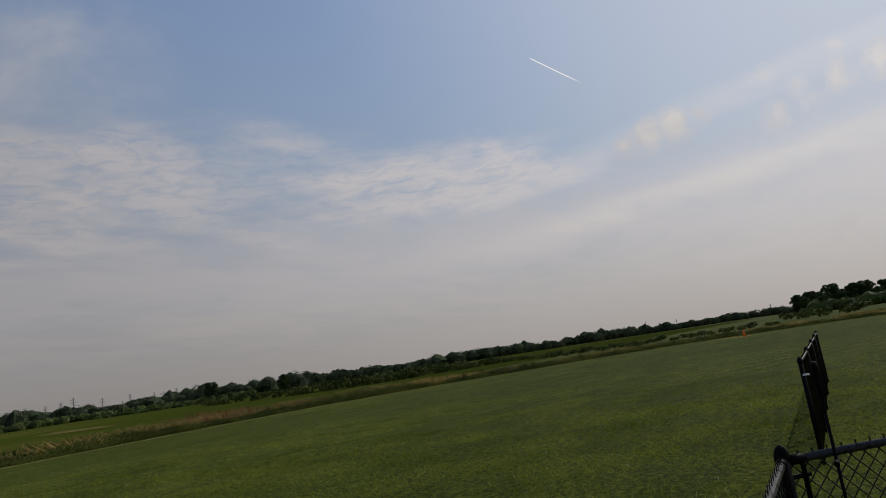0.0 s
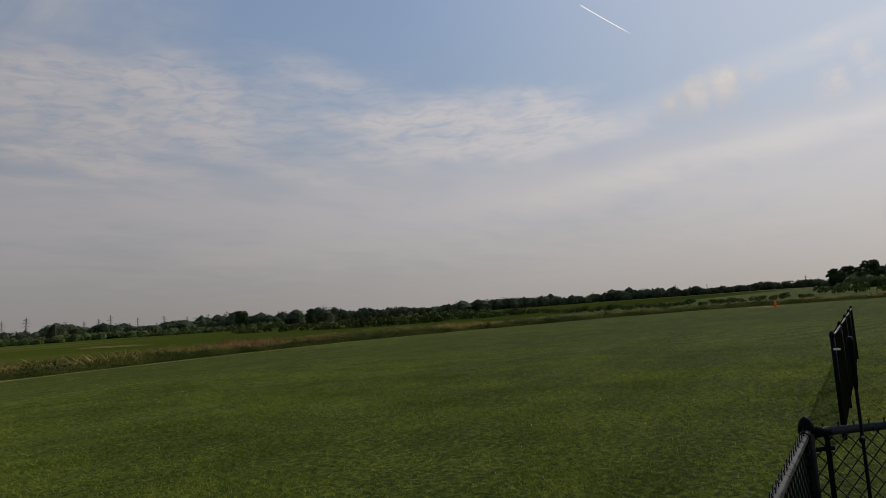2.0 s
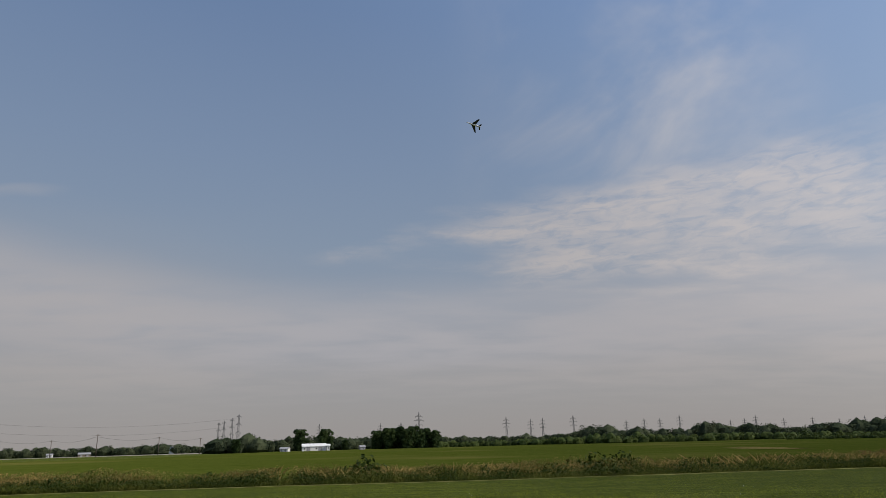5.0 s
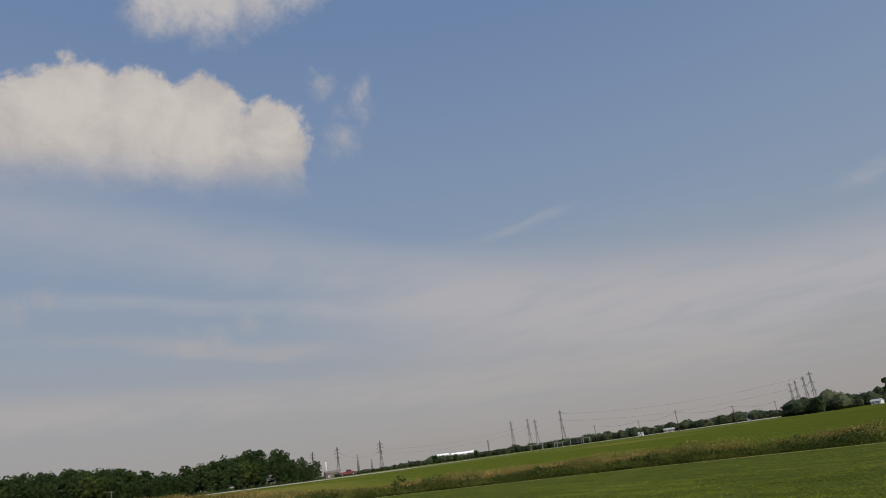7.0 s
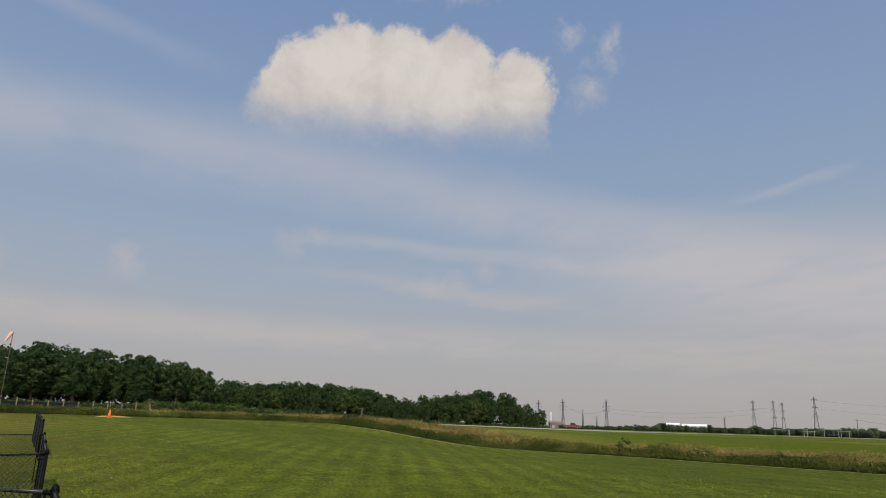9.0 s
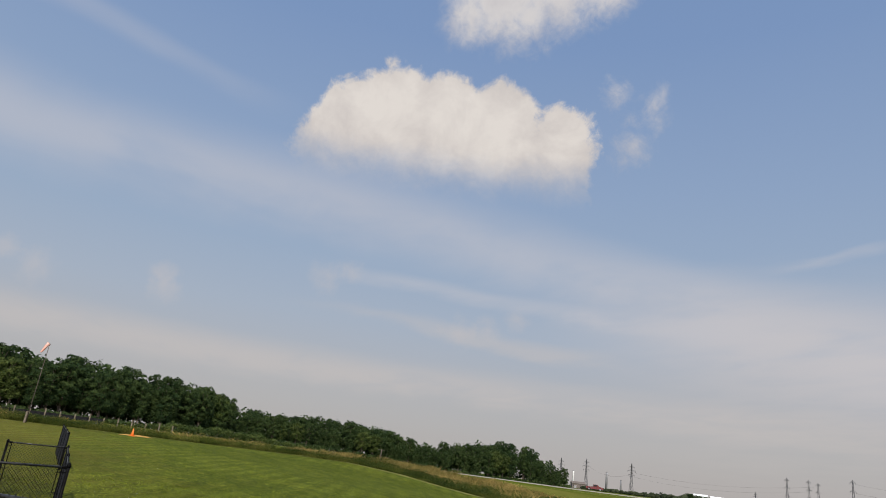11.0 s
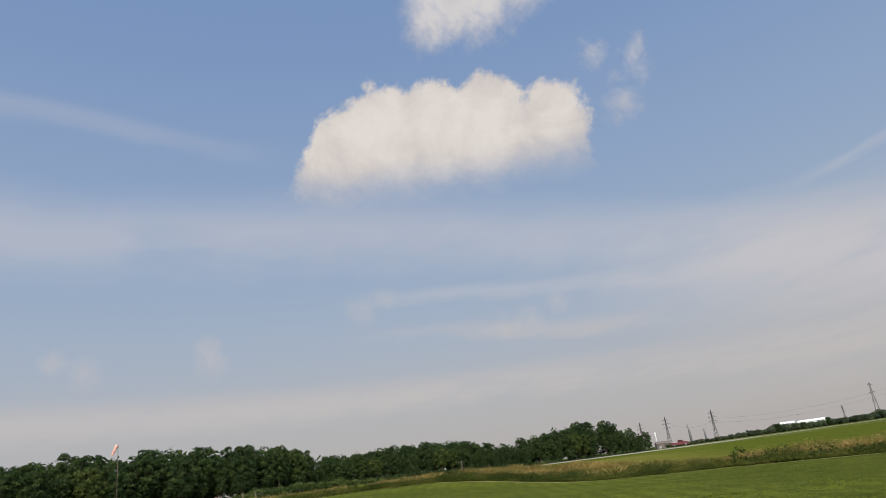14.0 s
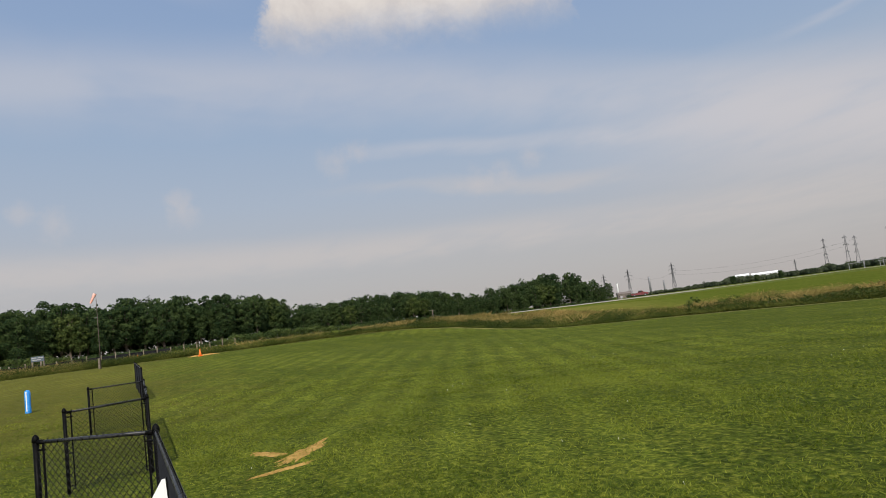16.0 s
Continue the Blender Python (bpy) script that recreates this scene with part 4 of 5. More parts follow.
def worn_patch(az, d, long, wide, turn, seed, lift=0.0, mat=SAND, rise=0.008):
    x, y, z = pol(az, d, lift)
    s = Shape()
    n = 60
    rim = []
    for i in range(n):
        a = 2 * math.pi * i / n
        k = 1 + 0.5 * noise.noise((math.cos(a) * 1.7, math.sin(a) * 1.7, seed)) + 0.55 * noise.noise((math.cos(a) * 6, math.sin(a) * 6, seed + 5))
        rim.append((long * k * math.cos(a), wide * k * math.sin(a), -0.004))
    s.face_set([(0, 0, rise)] + rim + [(0.55 * p[0], 0.55 * p[1], 0.87 * rise) for p in rim],
               [(0, 1 + n + i, 1 + n + (i + 1) % n) for i in range(n)] + [(1 + n + i, 1 + i, 1 + (i + 1) % n, 1 + n + (i + 1) % n) for i in range(n)])
    ob = new("bare_patch", s.mesh("bare_patch", mat, True))
    ob.matrix_basis = pose(x, y, z + 0.006, 0, 0, turn)
    return tagged(ob, "sandy bare patch worn through the grass", "bare patch", kind="structure")


def streak(a0, d0, a1, d1, wide, seed, lift=0.0):
    a, b = Vector(pol(a0, d0)), Vector(pol(a1, d1))
    m = (a + b) / 2
    worn_patch(math.degrees(math.atan2(m.y, m.x)), m.xy.length, (b - a).length / 2, wide, math.degrees(math.atan2(b.y - a.y, b.x - a.x)), seed, lift, DRY_CROP if lift else SAND)


streak(172.3, 11.9, 170.0, 11.1, 0.14, 1.0)
streak(170.2, 10.4, 166.6, 11.9, 0.17, 2.0)
streak(172.8, 9.7, 167.8, 10.2, 0.09, 3.0)
streak(61.4, 112, 57.6, 84, 2.6, 6.0, 0.36)
worn_patch(174.8, 67.3, 1.2, 0.6, 85, 4.0, 0.0, SAND, 0.13)
worn_patch(7.2, 70, 1.6, 0.5, 85, 5.0)


# ---- chain-link pilot stations ----
POST_H = 1.2


def fence_post(parent, x, y, z, h=POST_H, r=0.027):
    s = Shape().lathe((x, y, z - 0.1), [(r, 0), (r, h + 0.08)], 14)
    p = part("post", s, BLACK, parent, smooth=True)
    cap = Shape().lathe((x, y, z + h - 0.03), [(r + 0.005, 0), (r + 0.005, 0.025), (r + 0.001, 0.042), (r * 0.72, 0.058), (r * 0.3, 0.068), (0.004, 0.07)], 14)
    part("post_cap", cap, BLACK, p, smooth=True)
    return p


def link_mesh(parent, a, b, za, zb, top, bottom=0.05, pitch=0.071):
    """Woven wire between two posts: slanting wires both ways, knuckled at the top."""
    a, b = Vector((*a, 0)), Vector((*b, 0))
    run = (b - a).length
    w = (b - a) / run
    side = Vector((-w.y, w.x, 0))
    high = top - bottom
    s = Shape()
    n = int((run + high) / pitch)
    for way in (-1, 1):
        for i in range(n):
            t0 = i * pitch - (high if way > 0 else 0)
            u0, u1 = t0, t0 + way * high
            if way < 0:
                u0, u1 = t0 + 0.0, t0 - high
            q0, q1 = 0.0, 1.0
            lo, hi = min(u0, u1), max(u0, u1)
            if hi <= 0 or lo >= run:
                continue
            for edge in (0.0, run):
                k = (edge - u0) / (u1 - u0)
                if 0 < k < 1:
                    if (edge == 0.0) == (u1 > u0):
                        q0 = max(q0, k)
                    else:
                        q1 = min(q1, k)
            if q1 - q0 < 0.02:
                continue
            e = []
            for q in (q0, q1):
                u = u0 + (u1 - u0) * q
                e.append(a + w * u + side * (0.003 * way) + Vector((0, 0, za + (zb - za) * u / run + bottom + high * q)))
            s.tube(e[0], e[1], 0.0034, None, 3, False)
            if q1 > 0.99:
                s.tube(e[1], e[1] + w * (0.012 * way) + Vector((0, 0, 0.03)), 0.0026, None, 3, False)
    return part("chain_link", s, WIRE, parent)


def fence_bay(parent, a, b, top=POST_H - 0.03):
    """Rail, wire and fittings between two posts that stand already."""
    za, zb = gz(*a), gz(*b)
    va, vb = Vector((*a, za + top)), Vector((*b, zb + top))
    w = (vb - va).normalized()
    part("top_rail", Shape().tube(va + w * 0.03, vb - w * 0.03, 0.0175, None, 10), RAIL, parent, smooth=True)
    link_mesh(parent, a, b, za, zb, top + 0.005)
    for p, sgn in ((va, 1), (vb, -1)):
        e = p + w * (0.09 * sgn)
        part("tension_bar", Shape().box((e.x, e.y, p.z - top / 2 + 0.02), (0.02, 0.02, top - 0.08)), BLACK, parent)
        for dz in (0.07, top * 0.5, top - 0.12):
            mid = Vector((p.x, p.y, p.z - dz))
            part("tension_band", Shape().tube(mid - w * 0.01 * sgn, mid + w * (0.115 * sgn), 0.012, 0.009, 6), BLACK, parent)
        part("rail_cup", Shape().tube(p + w * (0.03 * sgn), p + w * (0.1 * sgn), 0.023, 0.02, 10), BLACK, parent, smooth=True)


def station(front, backs, label):
    """A front run of fence through the given posts, and side panels from some of them to posts further back."""
    t = thing("pilot_station_fence", label, "fence", group="pilot stations along the field")
    for p in front:
        fence_post(t, *p, gz(*p))
    for p, q in zip(front, front[1:]):
        fence_bay(t, p, q)
    for i, q in backs:
        fence_post(t, *q, gz(*q))
        fence_bay(t, front[i], q)
    return t


station([(3.2, 0.0), (-1.4, 0.01), (-6.3, 0.0)], [(0, (4.2, -1.2)), (2, (-7.24, -0.98))],
        "black chain-link pilot station with a worn top rail")
far_station = station([(8.95, 0.2), (11.2, 0.22), (13.5, 0.24), (15.8, 0.26), (18.2, 0.29)], [], "black chain-link station seen along its length")
station([(-11.9, 0.05), (-15.7, 0.1), (-19.5, 0.14)], [(0, (-11.35, -1.07)), (2, (-19.3, -1.15))], "black chain-link station with two side panels")
station([(-26.3, 0.2), (-28.6, 0.15), (-31, 0.1), (-33.4, 0.04)], [], "black chain-link station at the end of the row")
part("white_strip", Shape().box((8.91, 0.165, 1.03), (0.012, 0.07, 0.022)), WHITE, far_station, "small white strip on the post")
back_row = thing("fence", "black chain-link fence at the back of the pits", "fence")
for p in ((-29, -6.1), (-26.2, -7.6)):
    fence_post(back_row, *p, gz(*p))
fence_bay(back_row, (-29, -6.1), (-26.2, -7.6))

# pole with a furled black cover, clamped to the side panel
stand = thing("flag_stand", "thin black pole with a furled black cover", "pole", (3.3, -0.195, 0.0))
part("pole", Shape().tube((0, 0, -0.05), (0, 0, 1.52), 0.008, 0.007, 10), BLACK, stand, smooth=True)
part("cover", Shape().lathe((0, 0, 1.34), [(0.007, 0), (0.011, 0.03), (0.012, 0.1), (0.01, 0.14), (0.014, 0.17), (0.016, 0.2), (0.01, 0.22)], 10), BLACK, stand, "furled black cloth cover", True)
part("clamp", Shape().tube((-0.06, 0, 1.14), (0.03, 0, 1.14), 0.012, None, 8), BLACK, stand)
tag = thing("pennant", "small white pennant clipped to the fence rail", "pennant", (-3.12, -0.06, 0.0))
part("cloth", Shape().face_set([(0.004, -0.19, 1.0), (0.004, 0.012, 1.0), (0.004, 0.0, 1.285), (0.004, -0.014, 1.285), (-0.004, -0.19, 1.0), (-0.004, 0.012, 1.0), (-0.004, 0.0, 1.285), (-0.004, -0.014, 1.285)],
                               [(0, 1, 2, 3), (7, 6, 5, 4), (0, 3, 7, 4), (1, 5, 6, 2), (3, 2, 6, 7), (0, 4, 5, 1)]), WHITE, tag)
part("stick", Shape().tube((0, 0.014, 0.95), (0, 0.004, 1.29), 0.004, None, 6), BLACK, tag)
part("clip", Shape().box((0, 0.035, 1.165), (0.03, 0.05, 0.02)), BLACK, tag)


# ---- things on the field ----
def cone(az, d, label):
    x, y, z = pol(az, d)
    t = thing("traffic_cone", label, "traffic cone", (x, y, z), az, "cones at the field's ends")
    part("base", Shape().box((0, 0, 0.02), (0.42, 0.42, 0.05)), ORANGE, t)
    part("body", Shape().lathe((0, 0, 0.04), [(0.17, 0), (0.1, 0.28), (0.05, 0.54), (0.035, 0.59), (0.01, 0.6)], 14), ORANGE, t, smooth=True)
    part("tip", Shape().lathe((0, 0, 0.62), [(0.03, 0), (0.03, 0.03), (0.012, 0.04)], 10), ORANGE, t)
    return t


cone(175.0, 66.5, "orange traffic cone on a sandy patch")
cone(6.6, 68, "orange traffic cone in front of tall grass")
stake = thing("marker_stake", "short white stake beside the orange cone", "stake", pol(6.95, 68.5))
part("stake", Shape().box((0, 0, 0.3), (0.12, 0.05, 0.7)), TIMBER, stake)

post = thing("marker_stake", "short dark stake at the mown edge", "stake", pol(25.3, 61))
part("stake", Shape().tube((0, 0, -0.1), (0, 0, 0.75), 0.06, 0.05, 8), POLE_WOOD, post)
x, y, z = pol(187.1, 29)
drum = thing("blue_bollard", "bright blue plastic bollard standing on the grass", "bollard", (x, y, z))
part("body", Shape().lathe((0, 0, -0.05), [(0.105, 0), (0.105, 0.1), (0.098, 0.45), (0.105, 0.76), (0.09, 0.84), (0.04, 0.88)], 16), BLUE, drum, smooth=True)
# highlight down the bollard's side, built as a thin white box
part("stripe", Shape().box((0.096, -0.03, 0.42), (0.02, 0.035, 0.7)), WHITE, drum, "white strip standing for the highlight on its side")

x, y, z = pol(186.1, 90)
sign = thing("notice_board", "blue-grey notice board on two wooden posts", "sign", (x, y, z), 72)
for s in (-1, 1):
    part("post", Shape().box((s * 0.62, 0, 0.8), (0.16, 0.16, 1.9)), TIMBER, sign)
board = part("board", Shape().box((0, -0.1, 1.6), (1.4, 0.06, 0.6)), SLATE, sign)
for i, (bx, bz, bw) in enumerate(((-0.35, 1.73, 0.5), (0.35, 1.73, 0.55), (-0.1, 1.5, 0.9))):
    part("line_of_writing", Shape().box((bx, -0.14, bz), (bw, 0.02, 0.12)), GREY_ROOF, board, "pale unreadable line of writing")

x, y, z = pol(182.1, 68)
sock = thing("windsock", "limp faded orange windsock on a tall thin pole", "windsock", (x, y, z), 182)
part("pole", Shape().tube((0, 0, -0.1), (0, 0, 6.8), 0.04, 0.022, 8), POLE_WOOD, sock, smooth=True)
part("lower_pole", Shape().tube((0, 0.12, -0.1), (0, 0.12, 0.95), 0.09, 0.09, 8), TIMBER, sock, "pale timber foot post")
part("arm", Shape().tube((0, 0, 4.6), (0, 0.25, 4.6), 0.03, 0.03, 6), STEEL, sock)
bag = Shape()
for i in range(7):
    a, b = i / 7, (i + 1) / 7
    bag.tube((0, 0.06 + 0.42 * a, 6.8 - 0.85 * a), (0, 0.06 + 0.42 * b + 0.02 * math.sin(i), 6.8 - 0.85 * b), 0.16 - 0.08 * a, 0.16 - 0.08 * b, 10, False)
part("sock", bag, NYLON, sock, "faded orange nylon sock")

# low timber fence with dark netting before the woods
pf = thing("post_fence", "row of short timber posts with dark netting", "fence")
prev = None
for i, a in enumerate(np.arange(172.2, 192, 0.98)):
    x, y, z = pol(float(a), 100)
    part("post", Shape().box((x, y, z + 0.6), (0.15, 0.15, 1.3 + 0.3 * math.sin(i * 2.3))), TIMBER, pf)
    if prev and a > 178:
        m = Shape().face_set([(prev[0], prev[1], prev[2] - 0.05), (x, y, z - 0.05), (x, y, z + 0.95), (prev[0], prev[1], prev[2] + 0.95),
                              (prev[0] - 0.02, prev[1], prev[2] - 0.05), (x - 0.02, y, z - 0.05), (x - 0.02, y, z + 0.95), (prev[0] - 0.02, prev[1], prev[2] + 0.95)],
                             [(0, 1, 2, 3), (7, 6, 5, 4), (3, 2, 6, 7), (0, 4, 5, 1)])
        part("netting", m, SHADE_NET, pf, "dark netting panel")
    prev = (x, y, z)


# ---- pylons, poles and wires ----
def pylon(name, label, h, arms, base):
    t = thing(name, label, "pylon", group="power line pylons")
    s = Shape()
    r = h * 0.006
    lv = [0, 0.25, 0.46, 0.62, 0.75, 0.86, 0.94]
    wd = [base, base * 0.66, base * 0.42, base * 0.3, base * 0.24, base * 0.2, base * 0.16]
    for k in range(len(lv) - 1):
        for sx, sy in ((-1, -1), (1, -1), (1, 1), (-1, 1)):
            a = Vector((sx * wd[k] / 2, sy * wd[k] / 2, h * lv[k]))
            b = Vector((sx * wd[k + 1] / 2, sy * wd[k + 1] / 2, h * lv[k + 1]))
            s.tube(a, b, r, None, 4, False)
            nxt = (-sy, sx)
            c2 = Vector((nxt[0] * wd[k + 1] / 2, nxt[1] * wd[k + 1] / 2, h * lv[k + 1]))
            s.tube(a, c2, r * 0.55, None, 3, False)
            s.tube(b, c2, r * 0.55, None, 3, False)
    for sx, sy in ((-1, -1), (1, -1), (1, 1), (-1, 1)):
        s.tube((sx * wd[-1] / 2, sy * wd[-1] / 2, h * lv[-1]), (0, 0, h), r, None, 4, False)
    part("tower", s, TOWER_STEEL, t)
    for lz, reach in arms:
        for sgn in (-1, 1):
            a = Shape()
            tip = (sgn * reach, 0, h * lz)
            for sy in (-1, 1):
                a.tube((0, sy * base * 0.1, h * lz), tip, r * 0.8, r * 0.6, 4, False)
            a.tube((0, 0, h * (lz + 0.045)), tip, r * 0.7, r * 0.5, 4, False)
            a.tube(tip, (tip[0], 0, h * lz - 1.6), 0.16, None, 4, False)
            part("crossarm", a, TOWER_STEEL, t)
    return t


three = pylon("pylon", "grey steel lattice pylon with three pairs of arms", 44, ((0.62, 5.0), (0.75, 6.2), (0.87, 4.4)), 5.6)
box_top = pylon("lattice_tower", "tall grey lattice tower with short arms", 44, ((0.5, 2.8), (0.72, 3.0), (0.93, 2.6)), 6.4)


def set_up(proto, rows, first=True):
    """(bearing, height of the top over the eye in degrees, height in metres, turn)"""
    for i, (az, top, h, turn) in enumerate(rows):
        d = (h + 0.5) / math.tan(radians(top))
        x, y, z = pol(az, d, -0.4)
        s = h / 44
        m = pose(x, y, z, 0, 0, turn)
        o = proto if i == 0 and first else copy_thing(proto, m)
        o.matrix_basis = m @ Matrix.Diagonal((s, s, s, 1))
        STANDS[az] = (m, s)


STANDS = {}
set_up(three, [(140.8, 2.2, 42, 20), (138.8, 2.36, 44, 25), (135.3, 2.4, 44, 20), (126.4, 1.24, 30, 0), (94.7, 2.04, 42, 0), (89.7, 1.98, 42, 5), (86.5, 2.86, 46, 0), (88.0, 2.03, 40, 0),
               (79.2, 2.25, 44, -5), (77.2, 2.01, 42, -5), (76.2, 2.07, 42, -5), (73.7, 2.22, 44, -8), (69.5, 1.67, 38, -10), (68.1, 1.75, 42, -10), (66.9, 1.71, 42, -15), (65.4, 1.92, 44, -15),
               (61.7, 1.39, 36, -20), (60.7, 1.47, 40, -20), (59.9, 1.69, 42, -20), (58.0, 1.37, 38, -25), (56.1, 1.41, 40, -25), (54.4, 1.22, 38, -25), (52.8, 1.31, 40, -30),
               (11.6, 0.75, 36, -60), (4.6, 0.82, 36, -70), (14.0, 0.95, 30, -60)])
set_up(box_top, [(124.3, 2.55, 42, 30), (122.9, 2.55, 42, 35), (122.3, 2.4, 42, 30), (120.15, 2.85, 46, 25), (102.6, 2.3, 42, 10), (102.2, 2.43, 43, 10), (101.6, 2.64, 44, 10), (101.1, 2.94, 46, 10)])

upole = thing("utility_pole", "brown wooden utility pole with a crossarm", "utility pole", group="utility poles along the road")
part("pole", Shape().tube((0, 0, -0.5), (0, 0, 9.5), 0.2, 0.14, 8), POLE_WOOD, upole, smooth=True)
part("crossarm", Shape().box((0, 0, 9.0), (2.2, 0.14, 0.16)), POLE_WOOD, upole)
for s in (-0.9, 0.0, 0.9):
    part("insulator", Shape().lathe((s, 0, 9.08), [(0.05, 0), (0.08, 0.08), (0.03, 0.22)], 6), STEEL, upole)
plots = [(117.6, 400), (114.1, 440), (111.15, 355), (106.9, 395), (103.9, 440), (155.6, 205)]
tops = []
for i, (az, d) in enumerate(plots):
    x, y, z = pol(az, d)
    m = pose(x, y, z, 0, 0, az - 60)
    o = upole if i == 0 else copy_thing(upole, m)
    o.matrix_basis = m @ Matrix.Diagonal((1, 1, 1.1 if i == 2 else (0.5 if i == 5 else 1), 1))
    tops.append((x, y, z + 9.3))


def wire(a, b, sag, r=0.05):
    s = Shape()
    p = None
    for i in range(13):
        k = i / 12
        q = Vector(a).lerp(Vector(b), k) - Vector((0, 0, sag * 4 * k * (1 - k)))
        if p is not None:
            s.tube(p, q, r, None, 3, False)
        p = q
    ob = new("power_line", s.mesh("power_line", WIRE))
    return tagged(ob, "thin dark overhead line sagging between supports", "power line", "overhead lines")


for a, b in zip(tops[:4], tops[1:5]):
    wire(a, b, 1.6, 0.04)


def arm_tip(az, lz, reach):
    """The end of a pylon's arm."""
    m, s = STANDS[az]
    return m @ Vector((s * reach, 0, s * (44 * lz - 1.6)))


for (a, la, ra), (b, lb, rb) in ((((120.15, 0.93, 2.6)), ((101.1, 0.93, -2.6))), ((120.15, 0.72, 3.0), (101.1, 0.72, -3.0)), ((122.3, 0.93, 2.6), (135.3, 0.75, -6.2)),
                                 ((122.9, 0.72, 3.0), (135.3, 0.62, -5.0)), ((138.8, 0.75, 6.2), (135.3, 0.75, 6.2))):
    wire(arm_tip(a, la, ra), arm_tip(b, lb, rb), 9, 0.06)


# ---- buildings ----
def shed(name, label, az, d, size, roof, turn=0.0, wall=None, doors=2):
    """A gabled building: walls, two roof slopes, door and windows."""
    x, y, z = pol(az, d)
    w, dep, h = size
    t = thing(name, label, "building", (x, y, z - 0.2), az + 90 + turn)
    rise = dep * 0.22
    s = Shape().face_set([(-w / 2, -dep / 2, 0), (w / 2, -dep / 2, 0), (w / 2, dep / 2, 0), (-w / 2, dep / 2, 0), (-w / 2, -dep / 2, h), (w / 2, -dep / 2, h), (w / 2, dep / 2, h), (-w / 2, dep / 2, h),
                          (-w / 2, 0, h + rise), (w / 2, 0, h + rise)],
                         [(0, 1, 5, 4), (2, 3, 7, 6), (1, 2, 6, 9, 5), (3, 0, 4, 8, 7), (3, 2, 1, 0)])
    walls = part("wall", s, wall or WHITE, t)
    for sg in (-1, 1):
        o = dep / 2 + 0.35
        e = h - rise * 0.35 / (dep / 2)
        r = Shape().face_set([(-w / 2 - 0.3, sg * o, e), (w / 2 + 0.3, sg * o, e), (w / 2 + 0.3, 0, h + rise), (-w / 2 - 0.3, 0, h + rise),
                              (-w / 2 - 0.3, sg * o, e + 0.2), (w / 2 + 0.3, sg * o, e + 0.2), (w / 2 + 0.3, 0, h + rise + 0.2), (-w / 2 - 0.3, 0, h + rise + 0.2)],
                             [(0, 1, 2, 3), (7, 6, 5, 4), (0, 4, 5, 1), (1, 5, 6, 2), (3, 7, 4, 0)])
        part("roof", r, roof, t)
    for i in range(doors):
        px = w * (-0.25 + 0.5 * i / max(doors - 1, 1))
        part("door", Shape().box((px, dep / 2 + 0.03, min(h, 3) * 0.4 + 0.2), (min(w * 0.16, 3), 0.1, min(h, 3.4) * 0.78)), GREY_ROOF, t)
        part("window", Shape().box((px + w * 0.16, dep / 2 + 0.03, h * 0.6), (min(w * 0.07, 1.4), 0.1, min(h * 0.25, 1.2))), GLASS, t)
    return t


shed("barn", "long white barn with a white metal roof", 95.1, 392, (13.0, 6, 3.0), WHITE, 4)
shed("barn", "small white outbuilding beside a tree", 93.95, 388, (1.8, 3, 3.2), WHITE, 0, doors=1)
shed("house", "low white house with a grey roof among trees", 97.4, 398, (4.6, 4, 1.9), GREY_ROOF, -20)
shed("shed", "grey shed at the trees' edge", 91.2, 392, (3, 3, 2.0), GREY_ROOF, 15, GREY_ROOF, doors=1)
shed("house", "pale house with a grey roof behind trees", 105.6, 510, (7, 6, 4.4), GREY_ROOF, 30)
shed("house", "small white house beside the far road", 114.1, 470, (3, 3, 1.8), GREY_ROOF, -10)
shed("house", "low brown bungalow beside the far road", 111.9, 500, (7, 4, 1.8), GREY_ROOF, 5, TIMBER)
shed("factory", "long low white factory building far off", 128.6, 700, (23, 7, 6.0), WHITE, 8, doors=3)
shed("factory", "white flat warehouse far off", 130.2, 706, (12, 7, 6.7), WHITE, -6, doors=2)
shed("works_building", "brown clad works building below a stack", 139.4, 690, (13, 8, 4.6), BROWN_CLAD, 12, BROWN_CLAD)
for az, top, w, nm in ((139.8, 1.15, 0.9, "white round stack"), (137.2, 1.33, 1.2, "grey slim stack"), (136.1, 0.85, 1.0, "short grey stack")):
    x, y, z = pol(az, 705)
    hh = 705 * math.tan(radians(top)) + 1.79 - z
    st = thing("chimney_stack", nm + " of the far works", "chimney", (x, y, z), 0, "stacks of the works")
    part("shaft", Shape().lathe((0, 0, -0.3), [(w, 0), (w * 0.8, hh * 0.9), (w * 0.8, hh + 0.3)], 12), WHITE if "white" in nm else STEEL, st, smooth=True)
    part("rim", Shape().lathe((0, 0, hh), [(w * 0.95, 0), (w * 0.95, 0.6)], 12), GREY_ROOF, st)


# steel gantries of a switchyard below the towers
for az, d, wide, high in ((122.5, 432, 7, 3.6), (121.4, 438, 9, 4.4), (120.7, 430, 5, 3.2), (119.2, 433, 8, 4.6), (118.5, 437, 5, 3.8)):
    gantry = thing("switchyard_gantry", "pale grey steel gantry of a switchyard", "gantry", pol(az, d), az + 90, "switchyard gantries")
    for px in (-wide / 2, wide / 2):
        part("post", Shape().tube((px, 0, -0.3), (px, 0, high), 0.16, 0.12, 6), STEEL, gantry)
    part("beam", Shape().box((0, 0, high - 0.15), (wide + 1.6, 0.2, 0.2)), STEEL, gantry)
    for px in (-wide / 4, 0, wide / 4):
        part("insulator", Shape().tube((px, 0, high - 1.3), (px, 0, high - 0.3), 0.1, 0.1, 6), TOWER_STEEL, gantry)
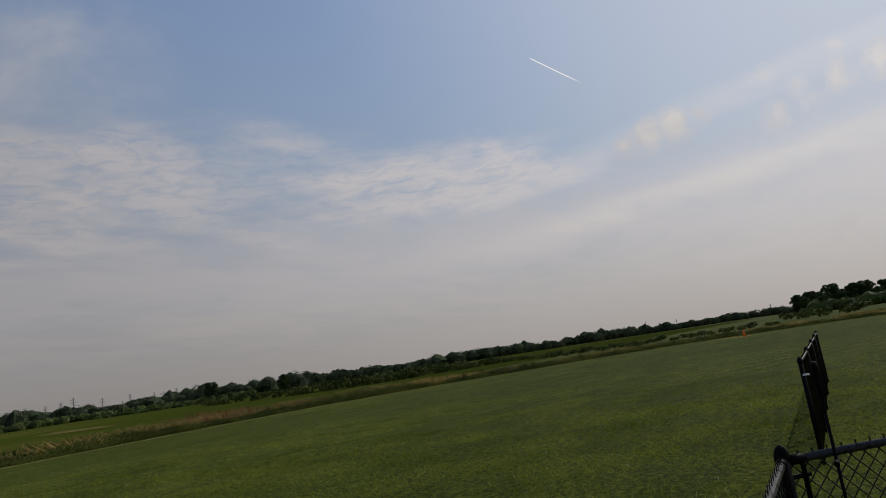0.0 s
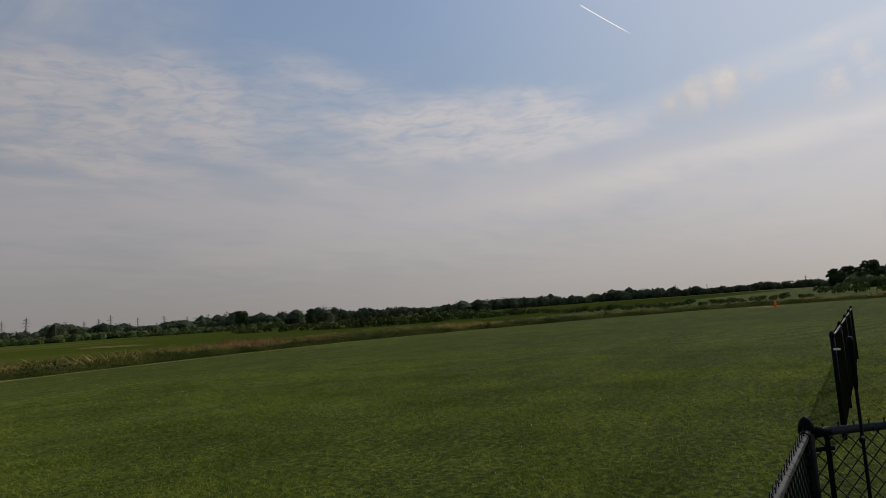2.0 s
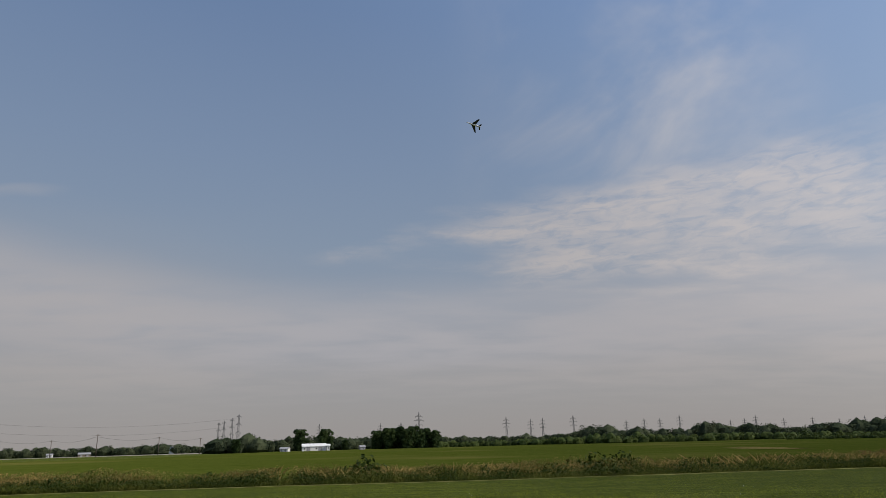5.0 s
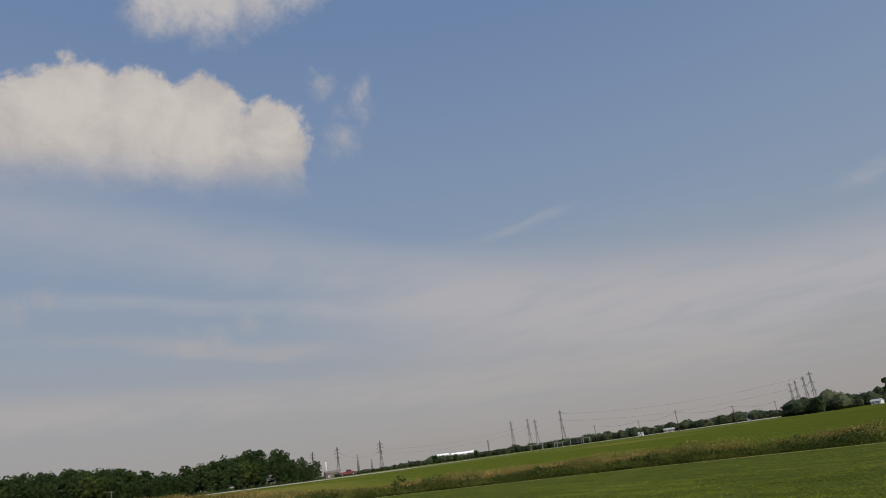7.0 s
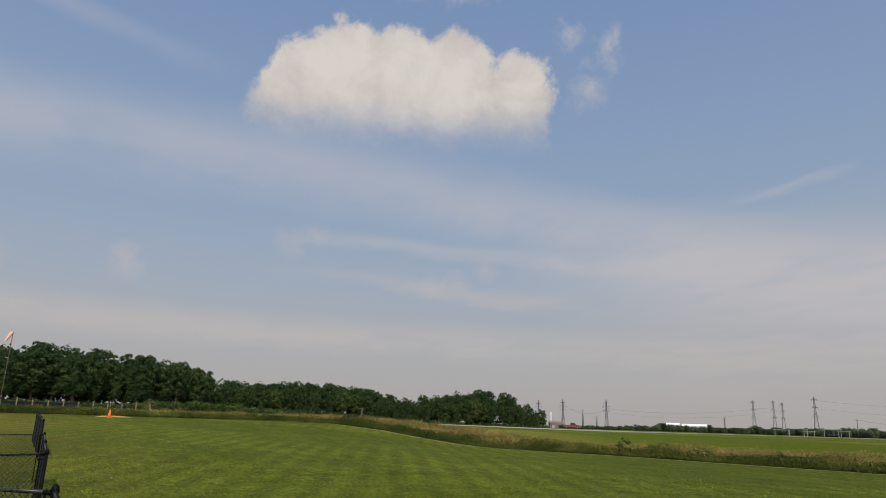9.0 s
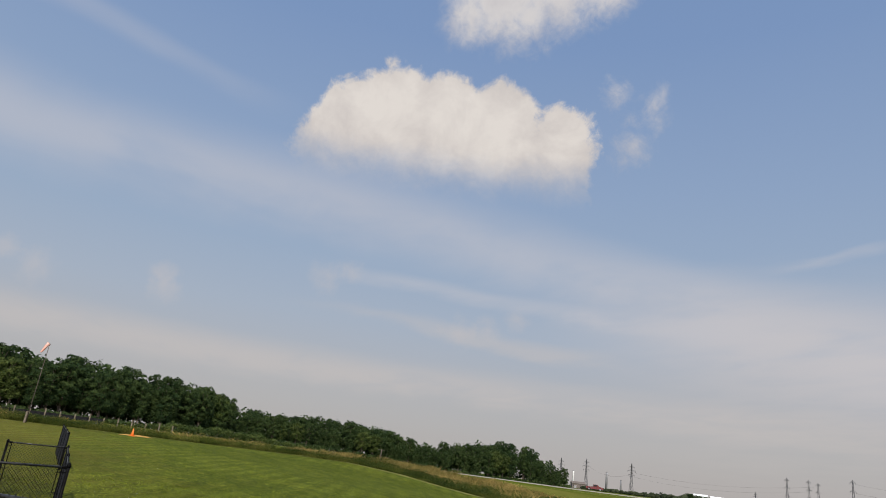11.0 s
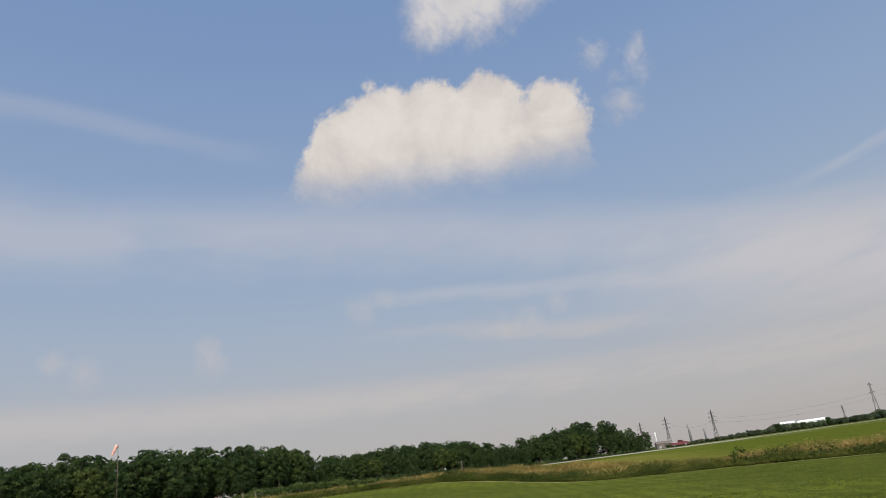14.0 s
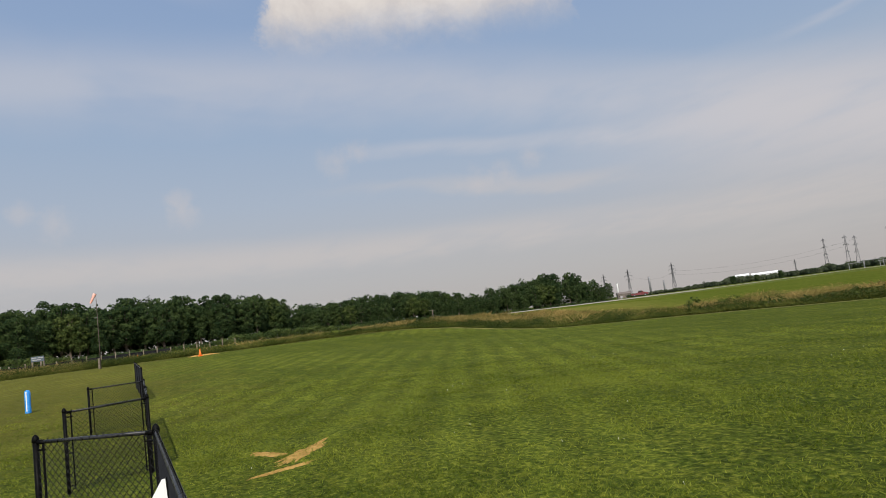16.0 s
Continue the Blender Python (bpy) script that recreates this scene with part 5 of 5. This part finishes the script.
for az, d, w, h in ((180.9, 97, 0.7, 0.5), (177.6, 96, 0.8, 0.5), (184.2, 95, 0.9, 0.45)):
    stone = thing("boulder", "pale weathered boulder lying at the fence's foot", "boulder", pol(az, d, -0.05), az * 3, "boulders along the fence")
    part("stone", Shape().lathe((0, 0, 0), [(w * 0.45, 0), (w * 0.52, h * 0.35), (w * 0.4, h * 0.8), (w * 0.15, h)], 9), GREY_ROOF, stone, smooth=True)
for az in (180.2, 179.5):
    peg = thing("marker_peg", "short orange peg standing before the netting", "peg", pol(az, 97), az, "orange pegs along the fence")
    part("peg", Shape().lathe((0, 0, -0.05), [(0.07, 0), (0.06, 0.55), (0.03, 0.6)], 8), ORANGE, peg, smooth=True)


# ---- vehicles on the road ----
def vehicle(name, label, az, d, lift, turn, paint, pickup=False):
    x, y, z = pol(az, d, lift)
    t = thing(name, label, "car", (x, y, z), turn)
    side = [(-2.2, 0.35), (-2.25, 0.8), (-1.9, 0.95), (-1.55, 1.0), (-0.9, 1.48), (0.6, 1.5), (1.25, 1.0), (2.1, 0.85), (2.25, 0.55), (2.2, 0.35)]
    if pickup:
        side = [(-2.7, 0.45), (-2.75, 1.1), (-0.6, 1.1), (-0.5, 1.8), (0.8, 1.8), (1.3, 1.2), (2.5, 1.1), (2.65, 0.75), (2.6, 0.45)]
    n = len(side)
    b = Shape()
    b.v = [(px, s * (0.88 if pz < 1.1 else 0.72), pz) for s in (-1, 1) for px, pz in side]
    b.f = [tuple(range(n)), tuple(range(2 * n - 1, n - 1, -1))] + [(i, n + i, n + (i + 1) % n, (i + 1) % n) for i in range(n)]
    part("body", b, paint, t)
    for s in (-1, 1):
        w0, w1 = (-0.35, 0.7) if pickup else (-0.8, 0.7)
        part("window", Shape().box(((w0 + w1) / 2, s * 0.8, 1.5 if pickup else 1.25), (w1 - w0, 0.06, 0.34)), GLASS, t)
        for px in (-1.45, 1.45) if not pickup else (-1.75, 1.7):
            r = 0.33 if not pickup else 0.4
            wh = part("wheel", Shape().tube((px, s * 0.72, r), (px, s * 0.92, r), r, None, 14), TYRE, t)
            part("rim", Shape().tube((px, s * 0.925, r), (px, s * 0.94, r), r * 0.6, None, 10), STEEL, wh)
    return t


vehicle("pickup_truck", "red pickup truck on the pale road by the woods", 138.1, 272, 0.9, 44, RED, True).scale = (1.2, 1.2, 1.2)
vehicle("pickup_truck", "silver pickup truck parked before the woods", 192.2, 150, 0.0, 30, SILVER, True)
vehicle("pickup_truck", "dark pickup truck on the far road", 119.2, 442, 0.9, 170, DARK_PAINT, True)

# ---- model jet in flight ----
jx, jy, jz = 60 * math.cos(radians(27.1)) * math.cos(radians(80.8)), 60 * math.cos(radians(27.1)) * math.sin(radians(80.8)), 1.79 + 60 * math.sin(radians(27.1))
jet = thing("model_jet", "silver and dark model jet banking in flight", "model plane", (jx, jy, jz))
w = Vector((jx, jy, jz - 1.79)).normalized()
r = w.cross(Vector((0, 0, 1))).normalized()
u = r.cross(w)
nose = (-0.92 * r + 0.38 * u + 0.12 * w).normalized()
wing_way = (0.4 * r + 0.9 * u - 0.2 * w)
wing_way = (wing_way - wing_way.dot(nose) * nose).normalized()
turn = Matrix((nose, wing_way, nose.cross(wing_way))).transposed().to_4x4()
jet.matrix_basis = Matrix.Translation((jx, jy, jz)) @ turn
fus = Shape()
prof = [(-0.64, 0.055), (-0.5, 0.08), (-0.1, 0.1), (0.25, 0.095), (0.52, 0.06), (0.74, 0.012)]
for (xa, ra), (xb, rb) in zip(prof, prof[1:]):
    fus.tube((xa, 0, 0), (xb, 0, 0), ra * 0.75, rb * 0.75, 12, False)
part("fuselage", fus, WHITE, jet, smooth=True)
for s in (-1, 1):
    part("wing", Shape().face_set([(0.22, s * 0.05, 0), (-0.16, s * 0.05, 0), (-0.4, s * 0.62, 0.01), (-0.27, s * 0.62, 0.01), (0.22, s * 0.05, 0.022), (-0.16, s * 0.05, 0.012), (-0.4, s * 0.62, 0.018), (-0.27, s * 0.62, 0.02)],
                                  [(0, 1, 2, 3), (7, 6, 5, 4), (0, 3, 7, 4), (1, 5, 6, 2), (3, 2, 6, 7)]), DARK_PAINT, jet, "dark swept wing")
    part("tailplane", Shape().face_set([(-0.46, s * 0.03, 0.02), (-0.62, s * 0.03, 0.02), (-0.7, s * 0.27, 0.02), (-0.6, s * 0.27, 0.02), (-0.46, s * 0.03, 0.034), (-0.62, s * 0.03, 0.03), (-0.7, s * 0.27, 0.028), (-0.6, s * 0.27, 0.03)],
                                       [(0, 1, 2, 3), (7, 6, 5, 4), (0, 3, 7, 4), (1, 5, 6, 2), (3, 2, 6, 7)]), DARK_PAINT, jet)
part("fin", Shape().face_set([(-0.36, -0.008, 0.05), (-0.6, -0.008, 0.05), (-0.72, -0.005, 0.3), (-0.6, -0.005, 0.3), (-0.36, 0.008, 0.05), (-0.6, 0.008, 0.05), (-0.72, 0.005, 0.3), (-0.6, 0.005, 0.3)],
                             [(0, 1, 2, 3), (7, 6, 5, 4), (0, 3, 7, 4), (1, 5, 6, 2), (3, 2, 6, 7)]), SILVER, jet)
part("canopy", Shape().lathe((0.2, 0, 0.05), [(0.06, 0), (0.045, 0.03), (0.01, 0.045)], 10), GLASS, jet, "dark canopy", True)
